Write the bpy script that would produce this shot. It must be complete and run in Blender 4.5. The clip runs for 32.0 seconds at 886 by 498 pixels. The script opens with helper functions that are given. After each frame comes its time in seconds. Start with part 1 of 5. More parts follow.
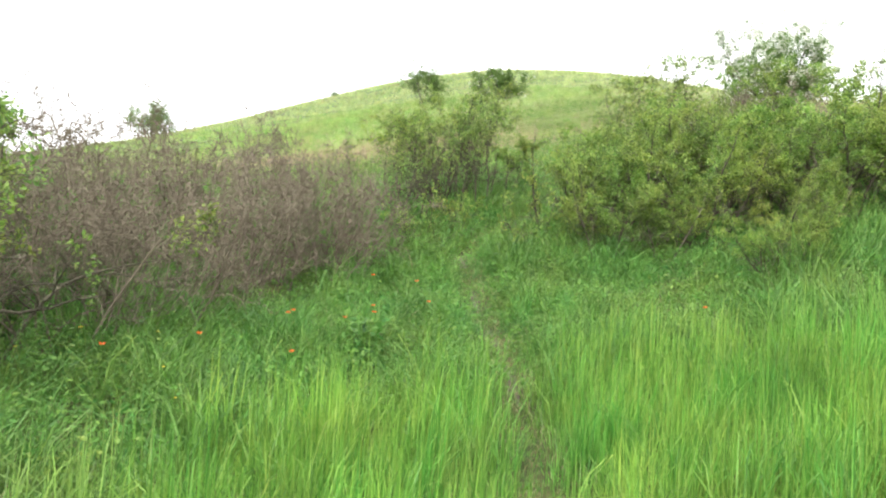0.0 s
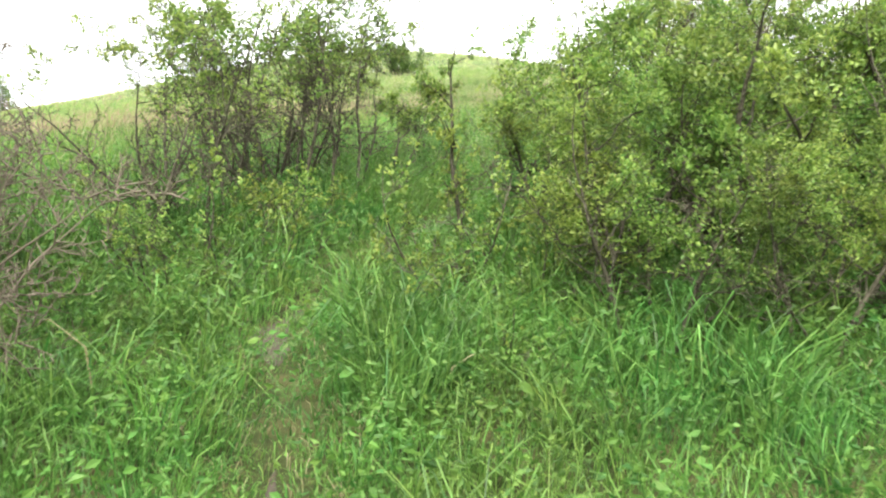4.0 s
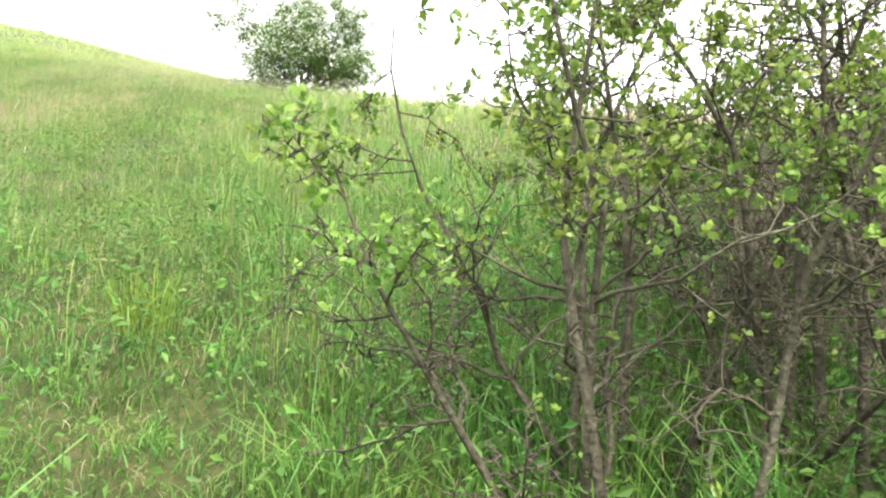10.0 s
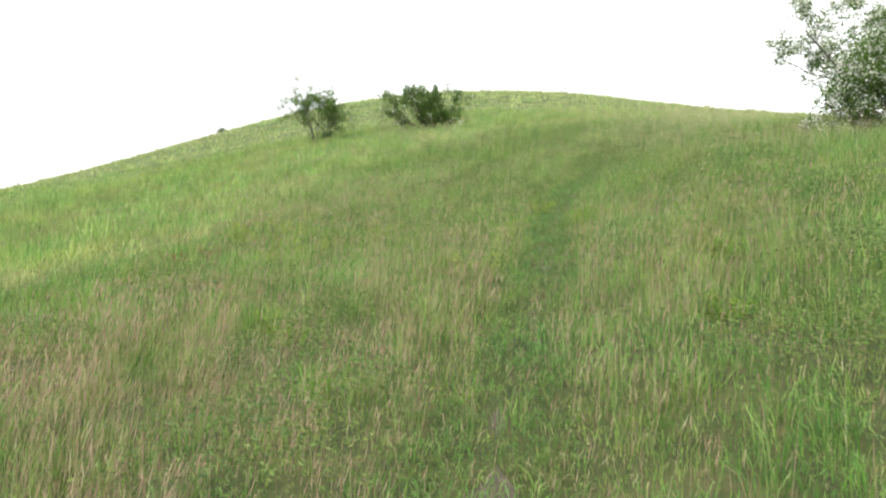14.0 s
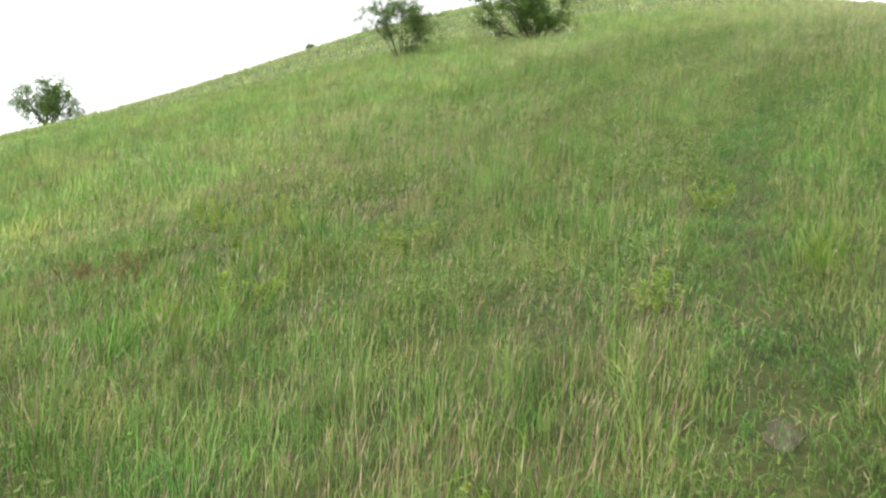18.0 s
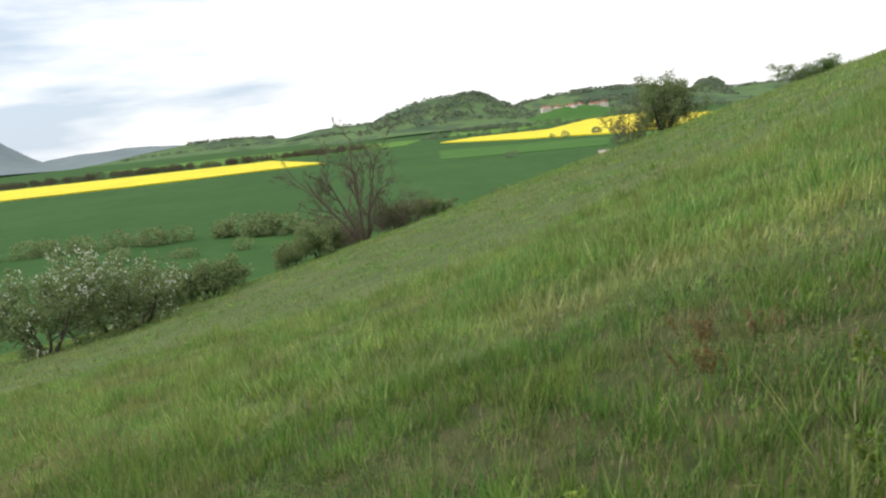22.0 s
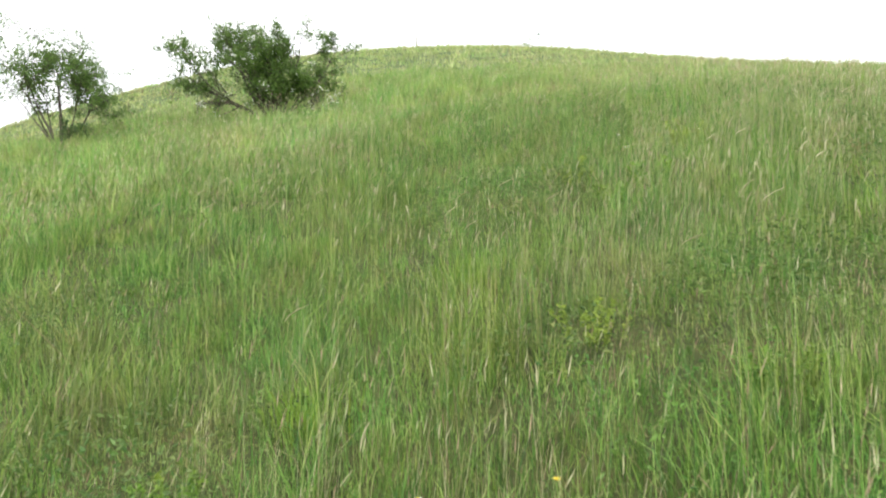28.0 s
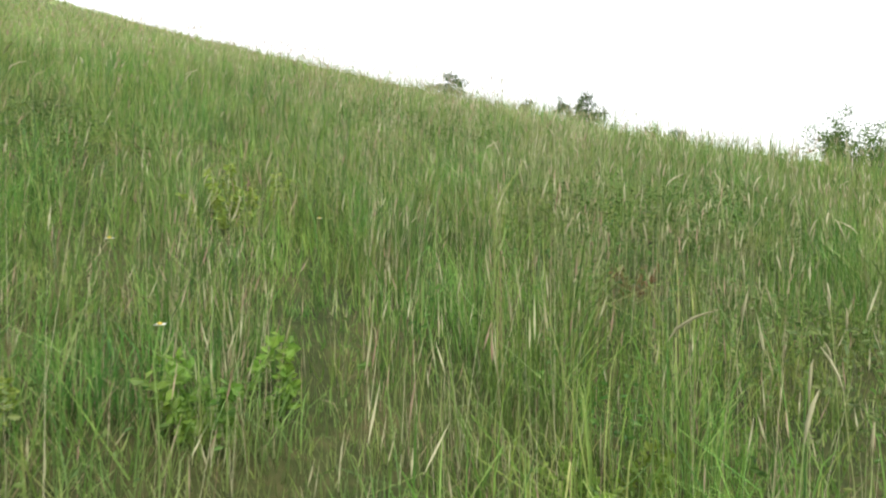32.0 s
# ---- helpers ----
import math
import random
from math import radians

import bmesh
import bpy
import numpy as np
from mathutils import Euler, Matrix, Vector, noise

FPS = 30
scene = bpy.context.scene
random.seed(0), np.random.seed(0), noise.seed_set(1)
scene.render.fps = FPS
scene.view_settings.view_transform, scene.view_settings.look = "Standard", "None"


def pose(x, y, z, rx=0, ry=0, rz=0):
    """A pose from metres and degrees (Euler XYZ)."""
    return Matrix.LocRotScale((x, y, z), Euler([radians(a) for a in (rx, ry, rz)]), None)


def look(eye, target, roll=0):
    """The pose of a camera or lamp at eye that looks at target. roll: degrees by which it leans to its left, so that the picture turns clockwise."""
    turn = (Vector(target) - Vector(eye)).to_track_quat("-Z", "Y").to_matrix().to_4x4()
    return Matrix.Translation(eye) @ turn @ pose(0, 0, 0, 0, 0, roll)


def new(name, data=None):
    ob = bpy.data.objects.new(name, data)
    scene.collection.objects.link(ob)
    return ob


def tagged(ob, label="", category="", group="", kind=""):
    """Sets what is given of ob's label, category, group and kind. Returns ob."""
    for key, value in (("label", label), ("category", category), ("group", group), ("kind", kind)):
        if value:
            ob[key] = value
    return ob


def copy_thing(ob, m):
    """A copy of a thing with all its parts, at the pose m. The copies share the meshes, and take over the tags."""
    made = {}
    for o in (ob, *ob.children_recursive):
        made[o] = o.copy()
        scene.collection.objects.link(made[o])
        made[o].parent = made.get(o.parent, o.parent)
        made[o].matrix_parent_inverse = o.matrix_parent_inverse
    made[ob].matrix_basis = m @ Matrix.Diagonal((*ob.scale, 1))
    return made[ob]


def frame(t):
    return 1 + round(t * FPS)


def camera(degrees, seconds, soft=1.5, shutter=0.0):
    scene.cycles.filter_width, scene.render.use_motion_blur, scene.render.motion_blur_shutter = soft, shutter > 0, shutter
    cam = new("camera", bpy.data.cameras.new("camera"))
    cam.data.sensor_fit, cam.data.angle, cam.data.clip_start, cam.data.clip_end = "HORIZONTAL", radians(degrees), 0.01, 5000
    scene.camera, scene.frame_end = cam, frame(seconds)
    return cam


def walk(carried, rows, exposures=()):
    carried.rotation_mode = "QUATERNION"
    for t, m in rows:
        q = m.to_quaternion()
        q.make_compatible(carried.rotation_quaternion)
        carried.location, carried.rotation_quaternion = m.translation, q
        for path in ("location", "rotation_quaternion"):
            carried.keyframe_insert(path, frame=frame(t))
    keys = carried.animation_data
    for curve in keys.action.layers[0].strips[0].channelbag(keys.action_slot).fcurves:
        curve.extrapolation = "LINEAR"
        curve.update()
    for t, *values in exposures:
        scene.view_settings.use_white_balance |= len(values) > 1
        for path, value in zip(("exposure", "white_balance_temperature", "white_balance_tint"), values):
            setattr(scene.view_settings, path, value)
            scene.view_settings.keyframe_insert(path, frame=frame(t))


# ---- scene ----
cam = camera(62.2, 32.0, 2.2, 0.12)
PATH = [
    (0, (-0.163, -6.967, -0.727), (-0.327, -4.975, -0.67), 3.0),
    (0.5, (-0.312, -6.427, -0.733), (-0.356, -4.43, -0.626), 3.6),
    (1, (-0.435, -5.742, -0.741), (-0.391, -3.745, -0.636), 2.5),
    (1.5, (-0.412, -5.019, -0.686), (-0.318, -3.023, -0.597), 3.2),
    (2, (-0.404, -4.199, -0.643), (-0.319, -2.206, -0.501), 2.6),
    (2.5, (-0.216, -3.428, -0.595), (-0.067, -1.438, -0.456), 2.2),
    (4.5, (-0.092, -0.031, 0.058), (-0.017, 1.968, 0.042), 2.9),
    (5, (-0.21, 0.75, 0.296), (-0.246, 2.748, 0.226), 3.8),
    (5.5, (-0.275, 1.414, 0.44), (-0.434, 3.407, 0.403), 3.0),
    (6, (-0.4, 1.959, 0.702), (-0.696, 3.937, 0.684), -1.2),
    (6.5, (-0.596, 2.453, 0.836), (-0.764, 4.446, 0.801), 2.2),
    (7, (-0.594, 2.909, 0.925), (-0.363, 4.896, 0.912), -0.8),
    (7.5, (-0.534, 3.407, 1.084), (-0.007, 5.334, 1.181), 1.7),
    (8, (-0.38, 3.896, 1.245), (0.202, 5.803, 1.406), -3.6),
    (8.5, (-0.17, 4.273, 1.356), (0.595, 6.12, 1.394), -1.4),
    (9, (0.081, 4.602, 1.538), (1.031, 6.362, 1.526), -2.6),
    (9.5, (0.22, 4.944, 1.649), (1.294, 6.631, 1.678), -1.9),
    (10, (0.404, 5.281, 1.767), (1.609, 6.877, 1.806), -0.7),
    (10.5, (0.674, 5.76, 1.801), (1.778, 7.428, 1.804), -4.1),
    (11, (0.715, 6.374, 2.041), (1.561, 8.176, 1.845), 0.3),
    (11.5, (0.716, 7.038, 2.322), (1.291, 8.94, 2.093), 2.7),
    (12, (0.855, 7.748, 2.723), (1.295, 9.696, 2.616), 3.4),
    (12.5, (0.745, 8.355, 3.002), (0.96, 10.342, 2.918), -1.6),
    (13, (0.718, 9.048, 3.133), (0.727, 11.048, 3.099), -0.6),
    (13.5, (0.643, 9.834, 3.329), (0.59, 11.833, 3.32), 2.3),
    (14, (0.419, 10.5, 3.578), (0.395, 12.495, 3.713), -0.3),
    (14.5, (0.27, 11.081, 3.68), (0.212, 13.065, 3.924), 0.3),
    (16.5, (0.208, 13.735, 4.323), (0.024, 15.722, 4.463), 0.1),
    (17, (0.463, 14.537, 4.467), (0.386, 16.535, 4.51), -0.6),
    (17.5, (0.563, 15.27, 4.627), (0.4, 17.263, 4.58), -0.9),
    (18, (0.673, 16.002, 4.914), (0.355, 17.974, 4.817), 0.1),
    (18.5, (0.755, 16.548, 5.108), (-0.009, 18.394, 5.012), 0.5),
    (19, (0.751, 17.199, 5.221), (-0.468, 18.78, 5.101), 2.6),
    (19.5, (0.735, 17.68, 5.278), (-0.684, 19.076, 5.089), 0.6),
    (20, (0.78, 18.237, 5.414), (-0.818, 19.406, 5.131), -1.7),
    (20.5, (0.711, 18.739, 5.613), (-1.076, 19.599, 5.352), -1.4),
    (21, (0.858, 19.305, 5.808), (-1.065, 19.796, 5.563), 0.1),
    (21.5, (1.001, 19.834, 5.98), (-0.966, 20.057, 5.692), -4.5),
    (22, (1.052, 20.511, 6.112), (-0.909, 20.698, 5.769), -6.1),
    (22.5, (1.225, 21.327, 6.231), (-0.643, 21.889, 5.79), -3.2),
    (23, (1.321, 22.192, 6.443), (-0.464, 23.006, 6.055), -1.0),
    (23.5, (1.478, 22.984, 6.603), (-0.245, 23.952, 6.293), -1.8),
    (24, (1.658, 23.799, 6.78), (0.024, 24.916, 6.49), -4.7),
    (24.5, (1.929, 24.577, 6.902), (0.541, 25.981, 6.58), -5.1),
    (25, (2.291, 25.318, 7.133), (1.126, 26.899, 6.756), -5.1),
    (25.5, (2.603, 25.984, 7.354), (1.663, 27.723, 7.05), 0.8),
    (26, (2.998, 26.742, 7.6), (2.357, 28.629, 7.429), 1.3),
    (26.5, (3.246, 27.486, 7.804), (2.9, 29.454, 7.711), 1.7),
    (28.5, (2.939, 30.653, 8.707), (3.053, 32.644, 8.853), -3.1),
    (29, (3.065, 31.321, 8.898), (3.221, 33.298, 9.154), -0.8),
    (29.5, (3.181, 32.027, 8.995), (3.529, 33.991, 9.142), 1.1),
    (30, (3.335, 32.727, 9.173), (3.844, 34.661, 9.21), 0.7),
    (30.5, (3.451, 33.355, 9.42), (4.116, 35.24, 9.474), -0.4),
    (31, (3.681, 33.977, 9.55), (4.653, 35.725, 9.573), -0.6),
    (31.5, (3.879, 34.58, 9.639), (5.109, 36.157, 9.596), -1.8),
    (32, (4.25, 35.155, 9.786), (5.664, 36.566, 9.694), -1.2),
]
# exposure of the clip's own camera along the way
EXPOSURES = ((0, 1.5), (1, 1.35), (2.5, 1.35), (5, 1.9), (6, 2.0), (7, 2.1), (8, 1.8), (9, 1.75), (10, 1.75), (12, 1.5), (14, 0.85), (15, 0.2), (17, 0.2), (18, 0.8), (19, 0.4), (20, 0.2), (21, -0.1), (22, 0.05), (23, 0.62), (24, 0.45), (25, 0.8), (26, 1.1), (28.5, 0.7), (29.5, 0.4), (31, 0.6), (32, 0.55))
walk(cam, [(t, look(eye, target, roll)) for t, eye, target, roll in PATH], EXPOSURES)

# ---- light: bright overcast sky with a veiled sun ----
SUN_EL, SUN_AZ = radians(48), radians(200)
world = bpy.data.worlds.new("overcast_sky")
scene.world = world
world.use_nodes = True
wn, wl = world.node_tree.nodes, world.node_tree.links
wn.clear()
w_out = wn.new("ShaderNodeOutputWorld")
w_mix = wn.new("ShaderNodeMixShader")
w_sky = wn.new("ShaderNodeTexSky")
w_sky.sky_type = 'NISHITA'
w_sky.sun_disc = False
w_sky.sun_elevation, w_sky.sun_rotation = SUN_EL, SUN_AZ
w_blue = wn.new("ShaderNodeBackground")
w_blue.inputs["Strength"].default_value = 0.12
w_cloud = wn.new("ShaderNodeBackground")
w_cloud.inputs["Strength"].default_value = 1.2
w_geo = wn.new("ShaderNodeTexCoord")
w_map = wn.new("ShaderNodeMapping")
w_map.inputs["Scale"].default_value = (1.6, 1.6, 9.0)
w_noise = wn.new("ShaderNodeTexNoise")
w_noise.inputs["Scale"].default_value = 2.2
w_noise.inputs["Detail"].default_value = 6.0
w_ramp = wn.new("ShaderNodeValToRGB")
w_ramp.color_ramp.elements[0].position, w_ramp.color_ramp.elements[0].color = 0.40, (0.54, 0.63, 0.74, 1)
w_ramp.color_ramp.elements[1].position, w_ramp.color_ramp.elements[1].color = 0.60, (1.0, 1.0, 1.0, 1)
w_west = wn.new("ShaderNodeVectorMath")
w_west.operation = 'DOT_PRODUCT'
w_west.inputs[1].default_value = (-0.88, -0.46, 0.10)
w_thin = wn.new("ShaderNodeMapRange")
w_thin.inputs["From Min"].default_value, w_thin.inputs["From Max"].default_value = 0.80, 0.99
w_thin.inputs["To Min"].default_value, w_thin.inputs["To Max"].default_value = 0.30, 0.0
w_sum = wn.new("ShaderNodeMath")
w_sum.operation = 'ADD'
wl.new(w_geo.outputs["Generated"], w_west.inputs[0])
wl.new(w_west.outputs["Value"], w_thin.inputs["Value"])
wl.new(w_geo.outputs["Generated"], w_map.inputs["Vector"])
wl.new(w_map.outputs["Vector"], w_noise.inputs["Vector"])
wl.new(w_noise.outputs["Fac"], w_sum.inputs[0])
wl.new(w_thin.outputs["Result"], w_sum.inputs[1])
wl.new(w_sum.outputs[0], w_ramp.inputs["Fac"])
wl.new(w_ramp.outputs["Color"], w_cloud.inputs["Color"])
wl.new(w_sky.outputs["Color"], w_blue.inputs["Color"])
w_mix.inputs["Fac"].default_value = 0.88
wl.new(w_blue.outputs["Background"], w_mix.inputs[1])
wl.new(w_cloud.outputs["Background"], w_mix.inputs[2])
wl.new(w_mix.outputs["Shader"], w_out.inputs["Surface"])
sun = new("sun", bpy.data.lights.new("sun", 'SUN'))
sun.data.energy, sun.data.angle, sun.data.color = 2.2, radians(16), (1.0, 0.96, 0.86)
sun.matrix_world = look((0, 0, 60), (60 * math.sin(SUN_AZ + math.pi) / math.tan(SUN_EL), 60 * math.cos(SUN_AZ + math.pi) / math.tan(SUN_EL), 0))


# ---- materials ----
def nodes_of(name):
    m = bpy.data.materials.new(name)
    m.use_nodes = True
    n = m.node_tree.nodes
    n.clear()
    return m, n, m.node_tree.links


def ramp(n, stops):
    r = n.new("ShaderNodeValToRGB")
    e = r.color_ramp.elements
    while len(e) < len(stops):
        e.new(0.5)
    for k, (p, c) in enumerate(stops):
        e[k].position, e[k].color = p, (*c, 1)
    return r


def leafy(name, stops, patch=None, patch_scale=0.35, patch_at=(0.45, 0.65), translucent=0.42, rough=0.5, tuft=0.0):
    """Thin leaf: colour varies leaf by leaf and, where patch is given, drifts over some metres."""
    m, n, l = nodes_of(name)
    out = n.new("ShaderNodeOutputMaterial")
    geo = n.new("ShaderNodeNewGeometry")
    r = ramp(n, stops)
    l.new(geo.outputs["Random Per Island"], r.inputs["Fac"])
    colour = r.outputs["Color"]
    if patch:
        no = n.new("ShaderNodeTexNoise")
        no.inputs["Scale"].default_value = patch_scale
        no.inputs["Detail"].default_value = 4.0
        l.new(geo.outputs["Position"], no.inputs["Vector"])
        rr = ramp(n, ((patch_at[0], (0, 0, 0)), (patch_at[1], (1, 1, 1))))
        l.new(no.outputs["Fac"], rr.inputs["Fac"])
        mx = n.new("ShaderNodeMixRGB")
        mx.inputs["Color2"].default_value = (*patch, 1)
        mul = n.new("ShaderNodeMath")
        mul.operation = 'MULTIPLY'
        mul.inputs[1].default_value = 0.5
        l.new(rr.outputs["Color"], mul.inputs[0])
        l.new(mul.outputs[0], mx.inputs["Fac"])
        l.new(colour, mx.inputs["Color1"])
        colour = mx.outputs["Color"]
    if tuft:
        fine = n.new("ShaderNodeTexNoise")
        fine.inputs["Scale"].default_value, fine.inputs["Detail"].default_value, fine.inputs["Roughness"].default_value = tuft, 4.0, 0.78
        l.new(geo.outputs["Position"], fine.inputs["Vector"])
        rv = n.new("ShaderNodeMapRange")
        rv.inputs["From Min"].default_value, rv.inputs["From Max"].default_value = 0.32, 0.68
        rv.inputs["To Min"].default_value, rv.inputs["To Max"].default_value = 0.55, 1.50
        l.new(fine.outputs["Fac"], rv.inputs["Value"])
        broad = n.new("ShaderNodeTexNoise")
        broad.inputs["Scale"].default_value, broad.inputs["Detail"].default_value, broad.inputs["Roughness"].default_value = tuft * 0.6, 4.0, 0.8
        l.new(geo.outputs["Position"], broad.inputs["Vector"])
        rh = n.new("ShaderNodeMapRange")
        rh.inputs["From Min"].default_value, rh.inputs["From Max"].default_value = 0.35, 0.65
        rh.inputs["To Min"].default_value, rh.inputs["To Max"].default_value = 0.468, 0.530
        l.new(broad.outputs["Fac"], rh.inputs["Value"])
        hs = n.new("ShaderNodeHueSaturation")
        l.new(rh.outputs["Result"], hs.inputs["Hue"])
        l.new(rv.outputs["Result"], hs.inputs["Value"])
        l.new(colour, hs.inputs["Color"])
        colour = hs.outputs["Color"]
    p = n.new("ShaderNodeBsdfPrincipled")
    p.inputs["Roughness"].default_value = rough
    p.inputs["Specular IOR Level"].default_value = 0.35
    t = n.new("ShaderNodeBsdfTranslucent")
    mix = n.new("ShaderNodeMixShader")
    mix.inputs["Fac"].default_value = translucent
    l.new(colour, p.inputs["Base Color"])
    l.new(colour, t.inputs["Color"])
    l.new(p.outputs["BSDF"], mix.inputs[1])
    l.new(t.outputs["BSDF"], mix.inputs[2])
    l.new(mix.outputs["Shader"], out.inputs["Surface"])
    return m


def solid(name, stops, scale=4.0, rough=0.85, bump=0.3, detail=6.0, stretch=(1, 1, 1), spec=0.2):
    """Opaque surface with two sizes of mottling and fine relief."""
    m, n, l = nodes_of(name)
    out = n.new("ShaderNodeOutputMaterial")
    geo = n.new("ShaderNodeNewGeometry")
    mp = n.new("ShaderNodeMapping")
    mp.inputs["Scale"].default_value = stretch
    l.new(geo.outputs["Position"], mp.inputs["Vector"])
    a = n.new("ShaderNodeTexNoise")
    a.inputs["Scale"].default_value, a.inputs["Detail"].default_value = scale, detail
    b = n.new("ShaderNodeTexNoise")
    b.inputs["Scale"].default_value, b.inputs["Detail"].default_value = scale * 0.13, 3.0
    l.new(mp.outputs["Vector"], a.inputs["Vector"])
    l.new(mp.outputs["Vector"], b.inputs["Vector"])
    av = n.new("ShaderNodeMath")
    av.operation = 'MULTIPLY_ADD'
    av.inputs[1].default_value = 0.5
    half = n.new("ShaderNodeMath")
    half.operation = 'MULTIPLY'
    half.inputs[1].default_value = 0.5
    l.new(b.outputs["Fac"], half.inputs[0])
    l.new(a.outputs["Fac"], av.inputs[0])
    l.new(half.outputs[0], av.inputs[2])
    r = ramp(n, stops)
    l.new(av.outputs[0], r.inputs["Fac"])
    p = n.new("ShaderNodeBsdfPrincipled")
    p.inputs["Roughness"].default_value = rough
    p.inputs["Specular IOR Level"].default_value = spec
    l.new(r.outputs["Color"], p.inputs["Base Color"])
    bp = n.new("ShaderNodeBump")
    bp.inputs["Strength"].default_value = bump
    bp.inputs["Distance"].default_value = 0.02
    l.new(a.outputs["Fac"], bp.inputs["Height"])
    l.new(bp.outputs["Normal"], p.inputs["Normal"])
    l.new(p.outputs["BSDF"], out.inputs["Surface"])
    return m


M_SOIL = solid("soil_and_litter", ((0.32, (0.022, 0.030, 0.009)), (0.50, (0.042, 0.053, 0.015)), (0.66, (0.082, 0.078, 0.030))), scale=22.0, bump=0.6)
M_TURF = solid("matted_turf", ((0.30, (0.040, 0.063, 0.016)), (0.50, (0.066, 0.100, 0.026)), (0.68, (0.100, 0.122, 0.040))), scale=3.0, bump=0.6)
M_EARTH = solid("trodden_earth", ((0.30, (0.040, 0.034, 0.024)), (0.55, (0.082, 0.070, 0.050)), (0.75, (0.145, 0.128, 0.095))), scale=14.0, bump=0.7)
M_GRASS = leafy("meadow_grass", ((0.0, (0.046, 0.108, 0.022)), (0.35, (0.098, 0.205, 0.036)), (0.75, (0.180, 0.310, 0.060)), (1.0, (0.300, 0.350, 0.120))),
                patch=(0.262, 0.226, 0.118), patch_scale=0.75, patch_at=(0.53, 0.74), translucent=0.34, tuft=1.9)
# pale, dull copy of the meadow grass, with the upper hill's haze painted in
M_GRASS_FAR = leafy("meadow_grass_hazed", ((0.0, (0.190, 0.295, 0.080)), (0.5, (0.285, 0.380, 0.122)), (1.0, (0.405, 0.440, 0.205))),
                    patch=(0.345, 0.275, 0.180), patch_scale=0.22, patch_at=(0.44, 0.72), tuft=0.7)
# in paleness between the near grass and the hazed distant copy
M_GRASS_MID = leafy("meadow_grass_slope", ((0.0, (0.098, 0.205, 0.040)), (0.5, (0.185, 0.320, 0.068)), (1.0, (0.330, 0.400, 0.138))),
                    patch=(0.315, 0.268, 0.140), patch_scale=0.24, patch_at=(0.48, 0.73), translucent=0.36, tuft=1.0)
M_LUSH = leafy("lush_grass", ((0.0, (0.036, 0.098, 0.018)), (0.5, (0.090, 0.212, 0.036)), (1.0, (0.185, 0.330, 0.075))), translucent=0.34, patch=(0.060, 0.135, 0.026), patch_scale=0.9, tuft=2.2)
M_BARLEY = leafy("tall_bright_grass", ((0.0, (0.060, 0.165, 0.024)), (0.5, (0.125, 0.280, 0.040)), (1.0, (0.225, 0.365, 0.070))), patch=(0.36, 0.36, 0.13), patch_scale=0.5, patch_at=(0.52, 0.72), tuft=1.5)
M_SEED = leafy("reddish_seed_heads", ((0.0, (0.265, 0.165, 0.120)), (0.5, (0.350, 0.240, 0.170)), (1.0, (0.440, 0.350, 0.235))), translucent=0.3, rough=0.7)
M_STRAW = leafy("pale_straw", ((0.0, (0.33, 0.31, 0.17)), (1.0, (0.52, 0.50, 0.32))), translucent=0.25, rough=0.65)
M_DRY = leafy("dry_brown_grass", ((0.0, (0.13, 0.115, 0.050)), (0.6, (0.22, 0.200, 0.095)), (1.0, (0.36, 0.33, 0.19))), translucent=0.25, rough=0.7)
M_OLIVE = leafy("olive_meadow_herb", ((0.0, (0.070, 0.125, 0.030)), (0.6, (0.118, 0.188, 0.046)), (1.0, (0.195, 0.245, 0.080))), tuft=2.5)
M_HERB = leafy("herb_leaf", ((0.0, (0.048, 0.130, 0.026)), (0.6, (0.095, 0.220, 0.042)), (1.0, (0.165, 0.300, 0.065))), patch=(0.15, 0.24, 0.045), patch_scale=1.2, tuft=2.5)
M_SILVER = leafy("silvery_herb_leaf", ((0.0, (0.16, 0.23, 0.11)), (1.0, (0.30, 0.36, 0.20))))
M_FRESH = leafy("fresh_green_herb", ((0.0, (0.12, 0.225, 0.032)), (1.0, (0.225, 0.345, 0.06))), tuft=3.0)
M_YELLOWGREEN = leafy("yellow_green_spurge", ((0.0, (0.16, 0.27, 0.04)), (1.0, (0.34, 0.42, 0.08))))
M_RUST = leafy("rust_red_sorrel", ((0.0, (0.14, 0.15, 0.05)), (0.6, (0.22, 0.155, 0.065)), (1.0, (0.30, 0.18, 0.085))))
M_LEAF = leafy("hawthorn_leaf", ((0.0, (0.078, 0.145, 0.026)), (0.5, (0.152, 0.240, 0.042)), (1.0, (0.285, 0.375, 0.085))), translucent=0.42, rough=0.42, tuft=1.6)
M_LEAF_DARK = leafy("dark_shrub_leaf", ((0.0, (0.035, 0.075, 0.022)), (0.5, (0.060, 0.115, 0.032)), (1.0, (0.115, 0.185, 0.050))), translucent=0.3)
M_LEAF_MID = leafy("shrub_leaf", ((0.0, (0.060, 0.120, 0.025)), (0.5, (0.100, 0.185, 0.035)), (1.0, (0.165, 0.255, 0.055))), translucent=0.35)
M_HEDGE = leafy("hedge_leaf", ((0.0, (0.115, 0.170, 0.060)), (0.6, (0.190, 0.255, 0.098)), (1.0, (0.290, 0.340, 0.155))), translucent=0.35)
M_BLOSSOM = leafy("white_blossom", ((0.0, (0.60, 0.62, 0.52)), (1.0, (0.80, 0.80, 0.74))), translucent=0.3, rough=0.6)
M_BARK = solid("lichened_bark", ((0.30, (0.033, 0.029, 0.020)), (0.50, (0.070, 0.062, 0.042)), (0.64, (0.135, 0.127, 0.085)), (0.78, (0.27, 0.27, 0.19))), scale=45.0, bump=0.9)
